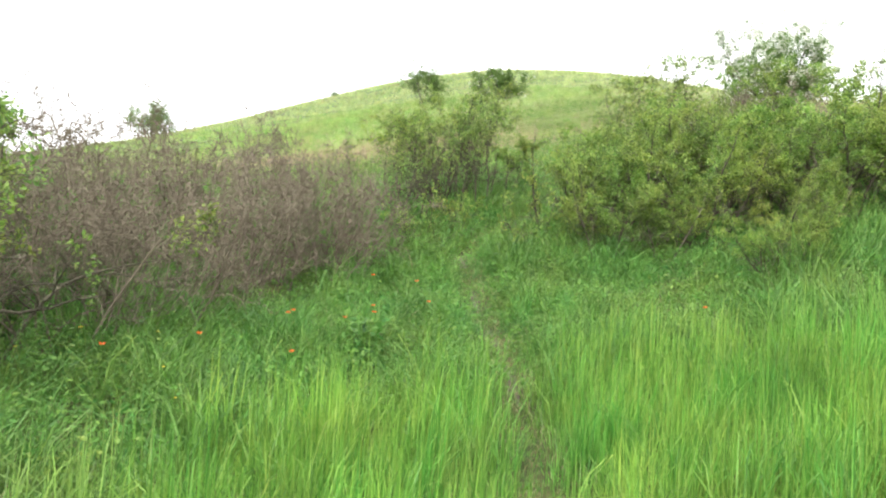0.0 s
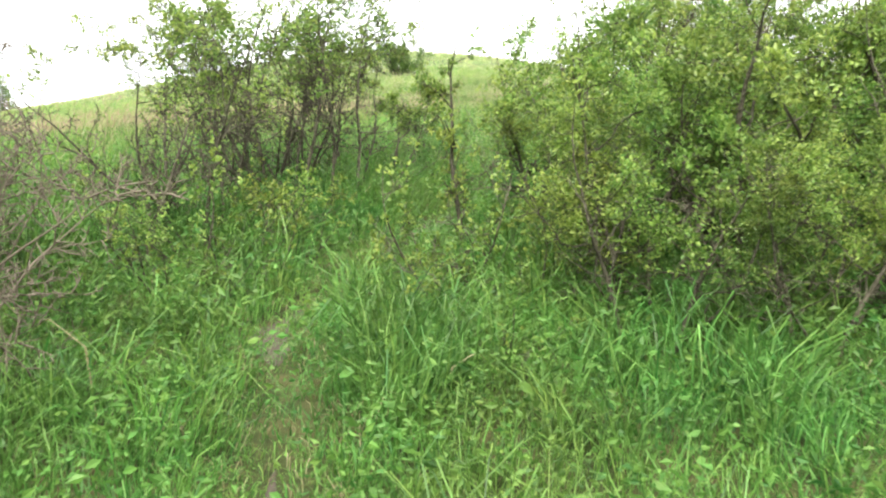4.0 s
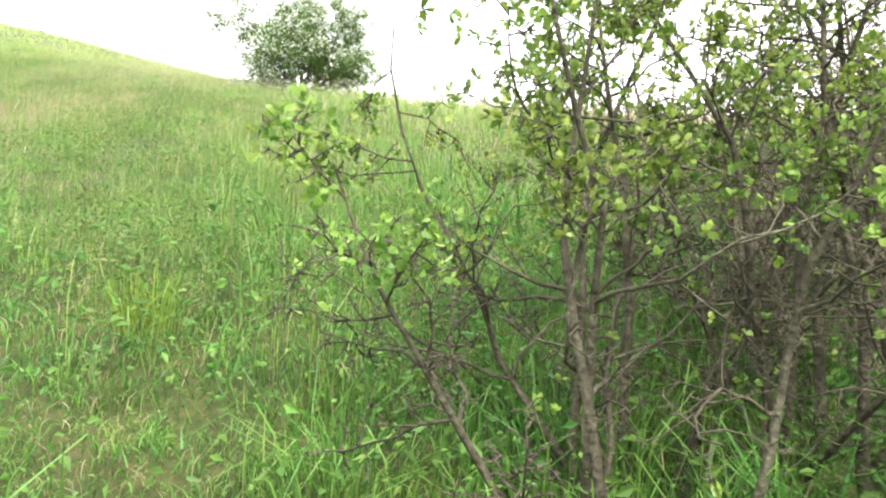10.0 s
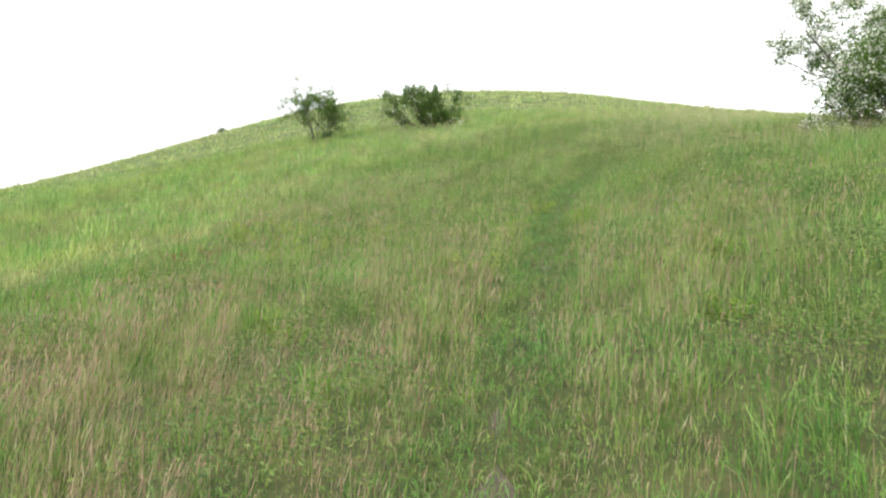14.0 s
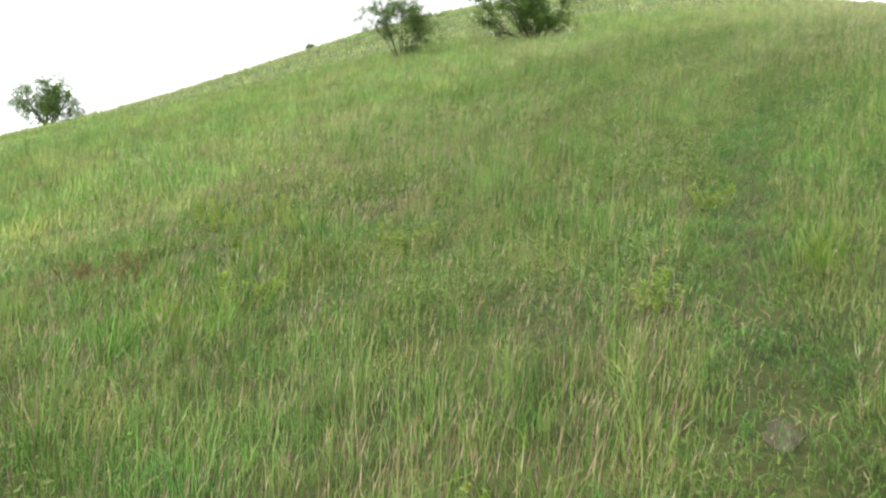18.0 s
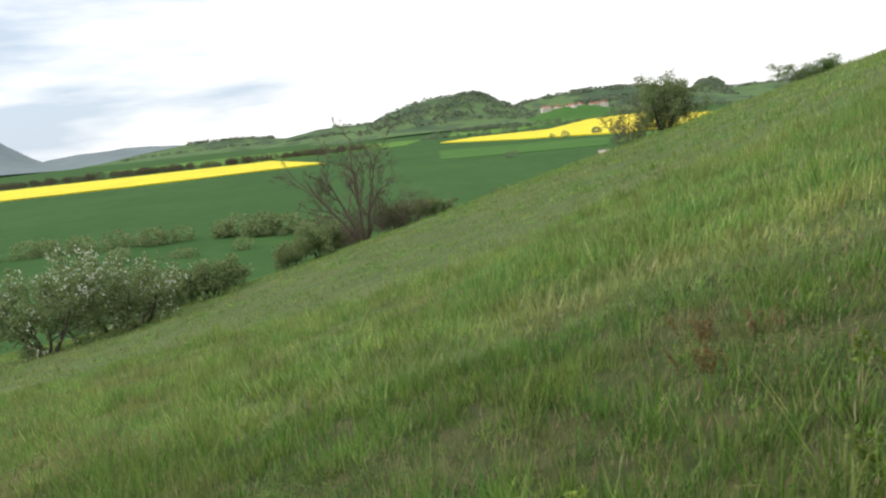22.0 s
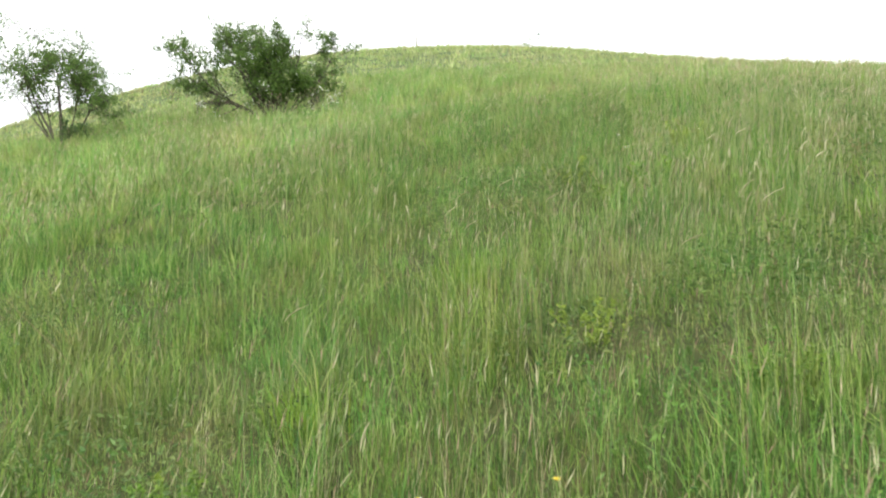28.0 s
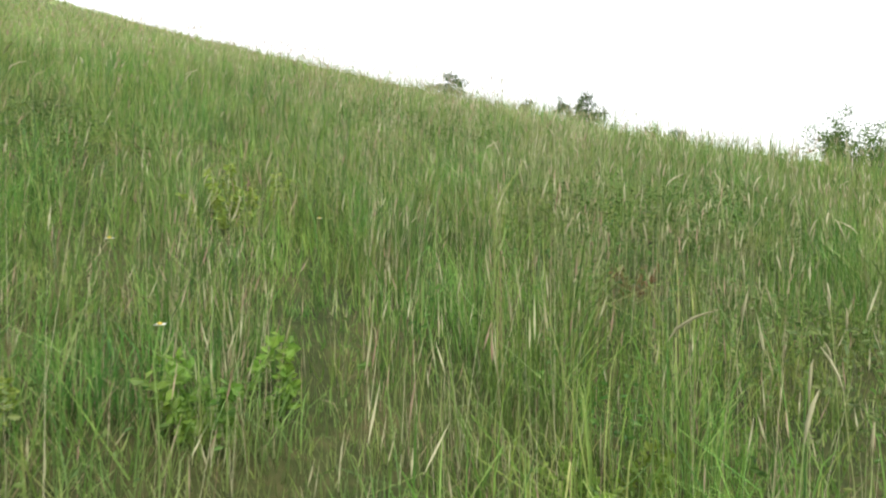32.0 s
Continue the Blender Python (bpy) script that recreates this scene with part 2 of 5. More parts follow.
M_TWIG = solid("bare_twig_bark", ((0.30, (0.078, 0.063, 0.045)), (0.55, (0.148, 0.124, 0.090)), (0.75, (0.28, 0.245, 0.19))), scale=20.0, bump=0.4)
M_DARKTWIG = solid("grey_brown_branch", ((0.3, (0.05, 0.042, 0.036)), (0.7, (0.125, 0.105, 0.09))), scale=2.0, bump=0.3)
M_POPPY = leafy("poppy_petal", ((0.0, (0.62, 0.10, 0.02)), (1.0, (0.75, 0.16, 0.03))), translucent=0.4)
M_WHITE = leafy("white_petal", ((0.0, (0.70, 0.70, 0.64)), (1.0, (0.80, 0.80, 0.78))), translucent=0.3)
M_YELLOW = leafy("yellow_petal", ((0.0, (0.62, 0.47, 0.04)), (1.0, (0.72, 0.58, 0.06))), translucent=0.3)
M_CROP = solid("dark_green_crop", ((0.30, (0.034, 0.080, 0.026)), (0.50, (0.043, 0.098, 0.031)), (0.70, (0.058, 0.118, 0.038))), scale=0.12, bump=0.1, spec=0.02)
M_CROP_LIGHT = solid("light_green_crop", ((0.30, (0.070, 0.155, 0.035)), (0.50, (0.095, 0.195, 0.042)), (0.70, (0.125, 0.225, 0.055))), scale=0.05, bump=0.1, spec=0.02)
M_CROP_MID = solid("mid_green_crop", ((0.30, (0.045, 0.115, 0.032)), (0.50, (0.060, 0.140, 0.036)), (0.70, (0.080, 0.160, 0.042))), scale=0.05, bump=0.1, spec=0.02)
M_RAPE = solid("flowering_rapeseed", ((0.30, (0.50, 0.42, 0.02)), (0.50, (0.66, 0.56, 0.025)), (0.70, (0.74, 0.64, 0.04))), scale=0.2, bump=0.2)
M_FARHILL = solid("wooded_far_hill", ((0.40, (0.060, 0.095, 0.058)), (0.47, (0.075, 0.118, 0.064)), (0.50, (0.110, 0.172, 0.072)), (0.60, (0.085, 0.145, 0.066))), scale=0.012, bump=0.0, detail=9.0, spec=0.02)
# greyer and paler than near leaves: distance haze put into the canopy colour
M_FARWOOD = solid("far_wood_canopy_hazed", ((0.35, (0.140, 0.185, 0.130)), (0.65, (0.215, 0.260, 0.170))), scale=0.05, bump=0.2, spec=0.02)
# blue-grey stands in for aerial haze, painted into the base colour
M_FARBLUE = solid("far_wood_haze_tint", ((0.35, (0.150, 0.190, 0.210)), (0.65, (0.200, 0.245, 0.255))), scale=0.012, bump=0.0, detail=9.0, spec=0.02)
M_BROWNWOOD = solid("budding_brown_wood", ((0.35, (0.105, 0.095, 0.066)), (0.65, (0.165, 0.145, 0.100))), scale=0.05, bump=0.2, spec=0.02)
M_ROOF = solid("red_tiled_roof", ((0.3, (0.28, 0.12, 0.09)), (0.7, (0.40, 0.19, 0.14))), scale=0.6)
M_PLASTER = solid("pale_plaster", ((0.3, (0.55, 0.50, 0.44)), (0.7, (0.70, 0.66, 0.60))), scale=0.6)
M_GLASS = solid("window_dark", ((0.3, (0.03, 0.035, 0.04)), (0.7, (0.06, 0.065, 0.07))), scale=1.0, rough=0.2)
M_TRACK = solid("pale_farm_track", ((0.3, (0.30, 0.28, 0.22)), (0.7, (0.42, 0.39, 0.32))), scale=0.5)
M_POST = solid("weathered_post_wood", ((0.3, (0.17, 0.15, 0.13)), (0.7, (0.32, 0.29, 0.25))), scale=25.0, stretch=(1, 1, 0.1))

# ---- mesh helpers ----
rng = np.random.default_rng(7)


def raw_mesh(name, verts, quads=None, tris=None, quad_mat=None, tri_mat=None, mats=(), smooth=True):
    me = bpy.data.meshes.new(name)
    verts = np.asarray(verts, np.float32).reshape(-1, 3)
    q = np.zeros((0, 4), np.int32) if quads is None or len(quads) == 0 else np.asarray(quads, np.int32).reshape(-1, 4)
    t = np.zeros((0, 3), np.int32) if tris is None or len(tris) == 0 else np.asarray(tris, np.int32).reshape(-1, 3)
    me.vertices.add(len(verts))
    me.vertices.foreach_set("co", verts.ravel())
    loops = np.concatenate([q.ravel(), t.ravel()])
    me.loops.add(len(loops))
    me.loops.foreach_set("vertex_index", loops)
    n = len(q) + len(t)
    me.polygons.add(n)
    start = np.concatenate([np.arange(len(q)) * 4, len(q) * 4 + np.arange(len(t)) * 3]).astype(np.int32)
    me.polygons.foreach_set("loop_start", start)
    for m in mats:
        me.materials.append(m)
    if quad_mat is not None or tri_mat is not None:
        a = np.zeros(len(q), np.int32) if quad_mat is None else np.asarray(quad_mat, np.int32)
        b = np.zeros(len(t), np.int32) if tri_mat is None else np.asarray(tri_mat, np.int32)
        me.polygons.foreach_set("material_index", np.concatenate([a, b]))
    me.polygons.foreach_set("use_smooth", np.full(n, smooth))
    me.update(calc_edges=True)
    me.validate()
    return me


def thing(name, label, category, group="", kind="", at=(0, 0, 0), turn=0.0, scale=1.0):
    ob = new(name)
    ob.empty_display_size = 0.2
    ob.location, ob.rotation_euler = at, (0, 0, turn)
    ob.scale = (scale, scale, scale)
    return tagged(ob, label, category, group, kind)


def sub(name, mesh, parent, label=""):
    ob = new(name, mesh)
    ob.parent = parent
    return tagged(ob, label)


# ---- the lie of the land ----
DOME = (32.5528, 1.3848, 108.559, 47.966, 59.7893, 0.2681)
FOOT = (-6.3922, 21.2121, 90.0006, 11.9115)
SWELL_Y = (-12, 6, 24, 42, 62, 86, 112)
SWELL_X = (-70, -46, -24, -6, 12, 32, 58, 84)
SWELLS = (
    (-2.52, -1.5, 1.55, 0.67, -0.03, 1, -0.03, 0),
    (1.31, -0.19, -0.17, -0.06, 0.23, 1.24, 0.1, -0.03),
    (0.57, -0.02, -1.3, -0.32, 0.6, 0.3, -0.27, -0.24),
    (0.47, 0.79, 0.14, -0.22, 0.41, -0.39, -0.15, -0.16),
    (1.82, 0.47, -1.87, 0.22, -0.61, -0.69, 2.28, 1.51),
    (1.67, -0.1, 1.09, 1.51, -0.71, -0.83, 4.71, 2.57),
    (0.59, -0.34, -2.9, -1.24, 4.05, 1.45, 3.37, 1.39))
TRAIL_SWELLS = ((-7, -1.5), (1, -1.52), (9, -0.16), (17, -0.10), (25, -0.14), (33, -0.42))


def land(x, y):
    """Height of the ground: a long dome on sloping farmland, with gentle swells."""
    x, y = np.asarray(x, float), np.asarray(y, float)
    top, cx, cy, sa, sb, th = DOME
    u = (x - cx) * np.cos(th) + (y - cy) * np.sin(th)
    v = -(x - cx) * np.sin(th) + (y - cy) * np.cos(th)
    z = FOOT[0] - FOOT[1] / (1 + np.exp(np.clip((x + FOOT[2]) / FOOT[3], -60, 60)))
    z = z + top * np.exp(-0.5 * ((u / sa) ** 2 + (v / sb) ** 2))
    for yy, row in zip(SWELL_Y, SWELLS):
        for xx, a in zip(SWELL_X, row):
            s = 16.0 if abs(xx) < 30 else 22.0
            z = z + a * np.exp(-((x - xx) ** 2 + (y - yy) ** 2) / (2 * s * s))
    for yy, a in TRAIL_SWELLS:
        z = z + a * np.exp(-((x - 0.5) ** 2 + (y - yy) ** 2) / (2 * 5.5 ** 2))
    return z


def on_land(x, y, sink=0.0):
    return (float(x), float(y), float(land(x, y)) - sink)


# line of the trodden trail
TRAIL_Y = (-12, -4, -0.7, 1.3, 2.4, 3.1, 3.6, 4.85, 5.7, 6.75, 7.3, 9, 11, 11.6, 13.6, 14.5, 16.85, 18.2, 19, 20.8, 25.3, 34, 50)
TRAIL_X = (0.35, 0.2, -0.06, -0.45, -0.57, -0.78, -0.57, 0.0, 0.47, 0.95, 0.93, 0.6, 0.26, 0.25, 0.6, 0.66, 1.2, 1.4, 1.52, 1.77, 2.85, 5.5, 10)
# line of the walk over the slope
WALK = np.array(((-0.2, -9), (-0.3, -4), (0.0, 0), (-0.5, 3.4), (0.4, 5.4), (0.8, 8), (0.4, 10.5), (0.25, 13.5), (0.75, 16), (0.9, 19.5), (1.6, 23), (3.2, 27.3), (3.1, 31.5), (4.4, 35.2), (7.0, 38.5)))


def off_walk(x, y):
    best = np.full(np.shape(x), 1e9)
    for a, b in zip(WALK[:-1], WALK[1:]):
        d = b - a
        k = np.clip(((x - a[0]) * d[0] + (y - a[1]) * d[1]) / (d @ d), 0, 1)
        best = np.minimum(best, np.hypot(x - a[0] - k * d[0], y - a[1] - k * d[1]))
    return best


def off_trail(x, y):
    return np.abs(x - np.interp(y, TRAIL_Y, TRAIL_X)) + np.clip((y - 27) * 0.15, 0, 2)


def ripple(x, y, s, seed=0.0):
    """Smooth pseudo-random field between about -1 and 1."""
    x, y = np.asarray(x) / s + seed * 7.3, np.asarray(y) / s - seed * 3.1
    return (np.sin(1.3 * x + 2.1 * np.sin(0.7 * y + seed)) + np.sin(1.7 * y + 1.9 * np.sin(0.9 * x - seed)) + np.sin(0.8 * x - 1.1 * y + 2.0 * np.sin(0.5 * x + 0.6 * y))) / 3


# ---- ground: one sheet to the horizon ----
def graded(near, step, far, growth):
    v, s = [], step
    p = near
    while p < far:
        s *= growth
        p += s
        v.append(p)
    return v


right = graded(12, 0.5, 4600, 1.13)
left = [-v for v in graded(12, 0.5, 4600, 1.13)]
gx = np.array(sorted(left) + list(np.arange(-12, 12.01, 0.4)) + right)
up = graded(44, 0.5, 4600, 1.12)
down = [-v for v in graded(12, 0.5, 4600, 1.15)]
gy = np.array(sorted(down) + list(np.arange(-12, 44.01, 0.4)) + up)
X, Y = np.meshgrid(gx, gy)
Z = land(X, Y)
near = np.exp(-(off_trail(X, Y) / 0.35) ** 2) * (np.abs(Y - 14) < 30)
Z = Z - 0.05 * near + 0.015 * (ripple(X, Y, 0.9) - 1) * (np.abs(X) < 14)
n_x, n_y = len(gx), len(gy)
idx = np.arange(n_x * n_y).reshape(n_y, n_x)
quads = np.stack([idx[:-1, :-1], idx[:-1, 1:], idx[1:, 1:], idx[1:, :-1]], -1).reshape(-1, 4)
cx_ = (X[:-1, :-1] + X[1:, 1:]) / 2
cy_ = (Y[:-1, :-1] + Y[1:, 1:]) / 2
farm = (cx_ < -98 + 5 * ripple(cx_, cy_, 12)) | (np.hypot(cx_, cy_ - 60) > 230)
ground = tagged(new("ground", raw_mesh("ground", np.stack([X, Y, Z], -1), quads, quad_mat=np.where(farm, 2, np.where(off_walk(cx_, cy_) < 7.5 + 1.5 * ripple(cx_, cy_, 3), 0, 1)).ravel(), mats=(M_SOIL, M_TURF, M_CROP))),
                "grassy hillside rising out of flat farmland", "ground", kind="structure")

# bare trodden strip of the trail, broken into worn patches
tv, tq = [], []
for y0, y1 in ((-1.5, -0.5), (-0.2, 0.7), (1.0, 1.9), (2.7, 3.5), (4.6, 5.5), (5.9, 6.4), (6.6, 7.6), (10.6, 11.2), (11.4, 11.8), (13.3, 13.9), (14.2, 14.6), (17.9, 18.5), (18.8, 19.1)):
    ys = np.arange(y0, y1 + 0.01, 0.12)
    xs = np.interp(ys, TRAIL_Y, TRAIL_X)
    w = 0.10 + 0.03 * np.sin(ys * 5.1) + 0.025 * np.sin(ys * 2.3 + 1)
    w = w * np.clip(np.minimum(ys - y0, y1 - ys) / 0.3, 0.02, 1) * (1.35 if y0 > 10 else 0.8 if y0 > 2 else 0.5)
    b = len(tv)
    for k in range(len(ys)):
        for s in (-1, -0.4, 0.4, 1):
            px = xs[k] + s * w[k] * (1 + 0.2 * math.sin(ys[k] * 9 + s))
            tv.append((px, ys[k], float(land(px, ys[k])) - 0.05 * math.exp(-((px - xs[k]) / 0.35) ** 2) + 0.02 - 0.03 * abs(s)))
    for k in range(len(ys) - 1):
        for s in range(3):
            a = b + k * 4 + s
            tq.append((a, a + 1, a + 5, a + 4))
tagged(new("footpath", raw_mesh("footpath", tv, tq, mats=(M_EARTH,))), "narrow trodden earth footpath winding up the slope", "footpath", kind="structure")


# ---- grass ----
def blade_arrays(p, h, w, lean, away, seed, segs=2):
    """Ribbons that bend over: p base points, h heights, w widths, lean how far the tip goes over."""
    r = np.random.default_rng(seed)
    n = len(p)
    az = r.uniform(0, 2 * np.pi, n)
    d = np.stack([np.cos(az), np.sin(az)], -1)
    d = d * 0.9 + away * 0.6 + np.array([0.14, 0.05])
    d /= np.linalg.norm(d, axis=1)[:, None] + 1e-6
    face = r.uniform(0, 2 * np.pi, n)
    s = np.stack([np.cos(face), np.sin(face), np.zeros(n)], -1) * (w / 2)[:, None]
    up_ = lambda f, b: p + np.concatenate([d * (lean * h * b)[:, None], (h * f)[:, None]], 1)
    if segs == 2:
        low_, mid, tip = up_(0.46 - 0.05 * lean, 0.15), up_(0.80 - 0.26 * lean, 0.52), up_(1.02 - 0.74 * lean, 1.02)
        v = np.stack([p - s * 0.7, p + s * 0.7, low_ + s, low_ - s, mid + s * 0.75, mid - s * 0.75, tip], 1)
        i = np.arange(n)[:, None] * 7
        return v.reshape(-1, 3), np.concatenate([i + np.array([[0, 1, 2, 3]]), i + np.array([[3, 2, 4, 5]])]), i + np.array([[5, 4, 6]])
    tip = up_(0.95, 0.8)
    v = np.stack([p - s, p + s, tip], 1)
    i = np.arange(n)[:, None] * 3
    return v.reshape(-1, 3), None, i + np.array([[0, 1, 2]])


def in_thicket(x, y):
    """The shaded floor inside the leafless thicket, where little grass grows."""
    a = (x + 4.3) * 0.6 + (y - 0.6) * 0.8
    b = (x + 4.3) * 0.8 - (y - 0.6) * 0.6
    return (((a / 2.4) ** 2 + ((b + 0.2) / 1.7) ** 2 < 1) | (((x - 4.9) / 1.0) ** 2 + ((y - 7.2) / 0.7) ** 2 < 1)) & (ripple(x, y, 0.3, 8) < 0.25)


def tufted(x0, x1, y0, y1, per_m2, keep, seed, clump=0.10, per_tuft=9):
    """Base points gathered into tufts, kept where keep(x, y) beats a random number."""
    r = np.random.default_rng(seed)
    n = int((x1 - x0) * (y1 - y0) * per_m2 / per_tuft)
    cx, cy = r.uniform(x0, x1, n), r.uniform(y0, y1, n)
    k = r.random(n) < keep(cx, cy)
    cx, cy = cx[k], cy[k]
    grow = np.repeat(np.exp(r.normal(-0.04, 0.42, len(cx))), per_tuft)
    cx, cy = np.repeat(cx, per_tuft), np.repeat(cy, per_tuft)
    away = r.normal(0, 1, (len(cx), 2))
    cx, cy = cx + clump * away[:, 0], cy + clump * away[:, 1]
    k = ~in_thicket(cx, cy)
    return np.stack([cx, cy, land(cx, cy) - 0.02], -1)[k], away[k], grow[k], r


def stuff(name, label, category, parts, mats):
    """One object of uncountable blades; parts: (verts, quads, tris, material)."""
    V, Q, T, QM, TM, o = [], [], [], [], [], 0
    for v, q, t, m in parts:
        V.append(v)
        if q is not None and len(q):
            Q.append(q + o)
            QM.append(np.full(len(q), m))
        if t is not None and len(t):
            T.append(t + o)
            TM.append(np.full(len(t), m))
        o += len(v)
    me = raw_mesh(name, np.concatenate(V), np.concatenate(Q) if Q else None, np.concatenate(T) if T else None,
                  np.concatenate(QM) if QM else None, np.concatenate(TM) if TM else None, mats, smooth=False)
    return tagged(new(name, me), label, category, kind="stuff")


def seed_stems(p, h, seed, head=0.10, width=0.010):
    """Thin stalks with a narrow plume on top."""
    r = np.random.default_rng(seed)
    n = len(p)
    lean = r.normal(0, 0.10, (n, 2)) + np.array([0.12, 0.03])
    top = p + np.concatenate([lean * h[:, None], h[:, None]], 1)
    end = top + np.concatenate([lean * head * 2.0, np.full((n, 1), 1.0) * head * r.uniform(0.7, 1.3, (n, 1))], 1)
    face = r.uniform(0, 2 * np.pi, n)
    s = np.stack([np.cos(face), np.sin(face), np.zeros(n)], -1)
    mid = top * 0.6 + end * 0.4
    v = np.stack([p - s * 0.0012, p + s * 0.0012, top, mid - s * width / 2, mid + s * width / 2, end], 1)
    i = np.arange(n)[:, None] * 6
    return v.reshape(-1, 3), i + np.array([[2, 4, 5, 3]]), i + np.array([[0, 1, 2]])


START = lambda x, y: 1 / (1 + np.exp((y - 8.2 + 1.2 * ripple(x, y, 4) + 2.2 / (1 + np.exp(np.clip((x + 2.6) * 3, -50, 50)))) / 0.8)) / (1 + np.exp(np.clip(np.abs(x) - 11, -50, 50)))      # lush ground below the thicket
TALL = lambda x, y: 1 / (1 + np.exp((y + 1.5 - 0.6 * np.clip(x, -2, 1.2) + 0.3 * ripple(x, y, 2, 2)) / 0.22)) / (1 + np.exp(-(x + 1.75 + 0.15 * ripple(x, y, 0.7, 3)) / 0.12))  # tall bright grass at the start


HERBY = lambda x, y: np.clip(ripple(x, y, 0.8, 4) * 2.4 - 0.05, 0, 1) * (np.asarray(y) > 8.5)      # patches of leafy herbs in the meadow


def trodden(x, y):
    low_ground = START(x, y)
    hollow = 1 - 0.9 * np.exp(-((x + 0.56) / 0.10) ** 2 - ((y + 1.0) / 0.30) ** 2)
    return np.clip((off_trail(x, y) - 0.08 + 0.03 * low_ground) / (0.36 - 0.14 * low_ground), 0.04, 1) * hollow


def heights(p, r):
    x, y = p[:, 0], p[:, 1]
    s, t = START(x, y), TALL(x, y)
    base = 0.225 + 0.08 * ripple(x, y, 2.2) + 0.09 * np.clip((y - 26) / 5, 0, 1)
    h = base * (1 - s) + (0.30 + 0.14 * np.clip((1.5 - y) / 2, 0, 1) + 0.15 * ripple(x, y, 0.8, 3)) * s
    h = h * np.clip(1 + 0.55 * ripple(x, y, 0.42, 12), 0.5, 1.6)
    h = h * (1 - 0.45 * HERBY(x, y))
    h = h * (1 - t) + 0.62 * t
    h = h * np.clip(0.18 - 0.02 * s + off_trail(x, y) / (0.76 - 0.32 * s), 0.16, 1)
    kind = np.where(r.random(len(x)) < t, 2, np.where(r.random(len(x)) < s, 1, 0))
    return np.clip(h, 0.08, 1) * r.uniform(0.45, 1.25, len(x)), kind


def grass_layer(name, label, box, per_m2, keep, width, seed, segs, clump, per_tuft, mats, seeds=0.0, tall=1.0, head=0.005, dead=0.08):
    p, away, grow, r = tufted(*box, per_m2, keep, seed, clump, per_tuft)
    h, kind = heights(p, r)
    h = np.minimum(h * tall * grow, 0.72)
    upper = np.clip((p[:, 1] - 24) / 4, 0, 1)
    w = width * r.uniform(0.6, 1.4, len(p)) * np.where(kind == 2, 1.4, np.where(kind == 1, 1.5, 1.0))
    lean = np.clip(np.abs(r.normal(0.42, 0.30, len(p))) + np.where(kind == 1, 0.30, 0.0) - np.where(kind == 2, 0.16, 0.0), 0, 1.0)
    lean = np.where(kind == 1, np.maximum(lean, 0.38), lean)
    dry = (r.random(len(p)) < dead * np.clip(0.5 + 2.0 * ripple(p[:, 0], p[:, 1], 0.55, 9), 0.12, 2.6) * (1 - 0.9 * START(p[:, 0], p[:, 1])) * np.where(p[:, 1] > 17, 0.5, 1)) & (kind != 2)
    lean[dry] = np.clip(lean[dry] * 1.5 + 0.1, 0, 1)
    kind = np.where(dry, 5, kind)
    parts = []
    for k in (0, 1, 2, 5):
        m = kind == k
        if m.sum():
            v, q, t = blade_arrays(p[m], h[m], w[m], lean[m], away[m], seed + k, segs)
            parts.append((v, q, t, k))
    if seeds:
        m = r.random(len(p)) < seeds * (0.45 + 0.4 * (p[:, 1] > 27) + 4.1 * np.exp(-((p[:, 1] - 13.8) / 5.0) ** 2) + 0.8 * np.exp(-((p[:, 1] - 25) / 4.5) ** 2)) * np.clip(0.55 + 0.9 * ripple(p[:, 0], p[:, 1], 3.4, 5), 0.10, 1.3) * (1 - START(p[:, 0], p[:, 1])) * np.clip((p[:, 0] + 17) / 10, 0.12, 1)
        v, q, t = seed_stems(p[m], np.minimum(h[m], 0.5) * 1.25 + 0.10, seed + 9, 0.075, head)
        parts.append((v, q, t, 3))
        m = r.random(len(p)) < seeds * (0.22 + 1.3 * upper) * np.clip(0.4 + ripple(p[:, 0], p[:, 1], 2.6, 1), 0.05, 1) * np.clip((p[:, 0] + 13) / 9, 0.05, 1) * (1 - START(p[:, 0], p[:, 1]))
        v, q, t = seed_stems(p[m], np.minimum(h[m], 0.5) * 1.3 + 0.10, seed + 11, 0.075, head * 0.95)
        parts.append((v, q, t, 4))
    return stuff(name, label, "grass", parts, mats)


G_MATS = (M_GRASS, M_LUSH, M_BARLEY, M_SEED, M_STRAW, M_DRY)
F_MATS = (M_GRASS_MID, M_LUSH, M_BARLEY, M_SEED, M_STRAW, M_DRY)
grass_layer("meadow_grass", "long mixed meadow grass with reddish seed heads", (-4, 10, -12, 41.5), 1300,
            lambda x, y: (off_walk(x, y) < 2.9) * trodden(x, y) * np.clip(0.62 + 1.0 * ripple(x, y, 0.20, 6), 0.14, 1), 0.0036, 21, 2, 0.042, 18, G_MATS, seeds=0.078, head=0.0040)
grass_layer("meadow_grass", "short dense undergrowth of the meadow grass", (-4, 10, -12, 41.5), 1500,
            lambda x, y: (off_walk(x, y) < 3.0) * np.maximum(trodden(x, y), 0.35 - 0.25 * START(x, y)), 0.0052, 25, 1, 0.10, 8, G_MATS, tall=0.45, dead=0.20)
grass_layer("meadow_grass", "long mixed meadow grass with reddish seed heads", (-9, 16, -12, 47), 1000,
            lambda x, y: (off_walk(x, y) >= 2.8) * (off_walk(x, y) < 7.6 + 0.9 * ripple(x, y, 1.5)) * trodden(x, y) * np.clip(0.85 + 0.5 * ripple(x, y, 0.24, 6), 0.5, 1), 0.0095, 22, 1, 0.065, 20, G_MATS, seeds=0.085, head=0.007)
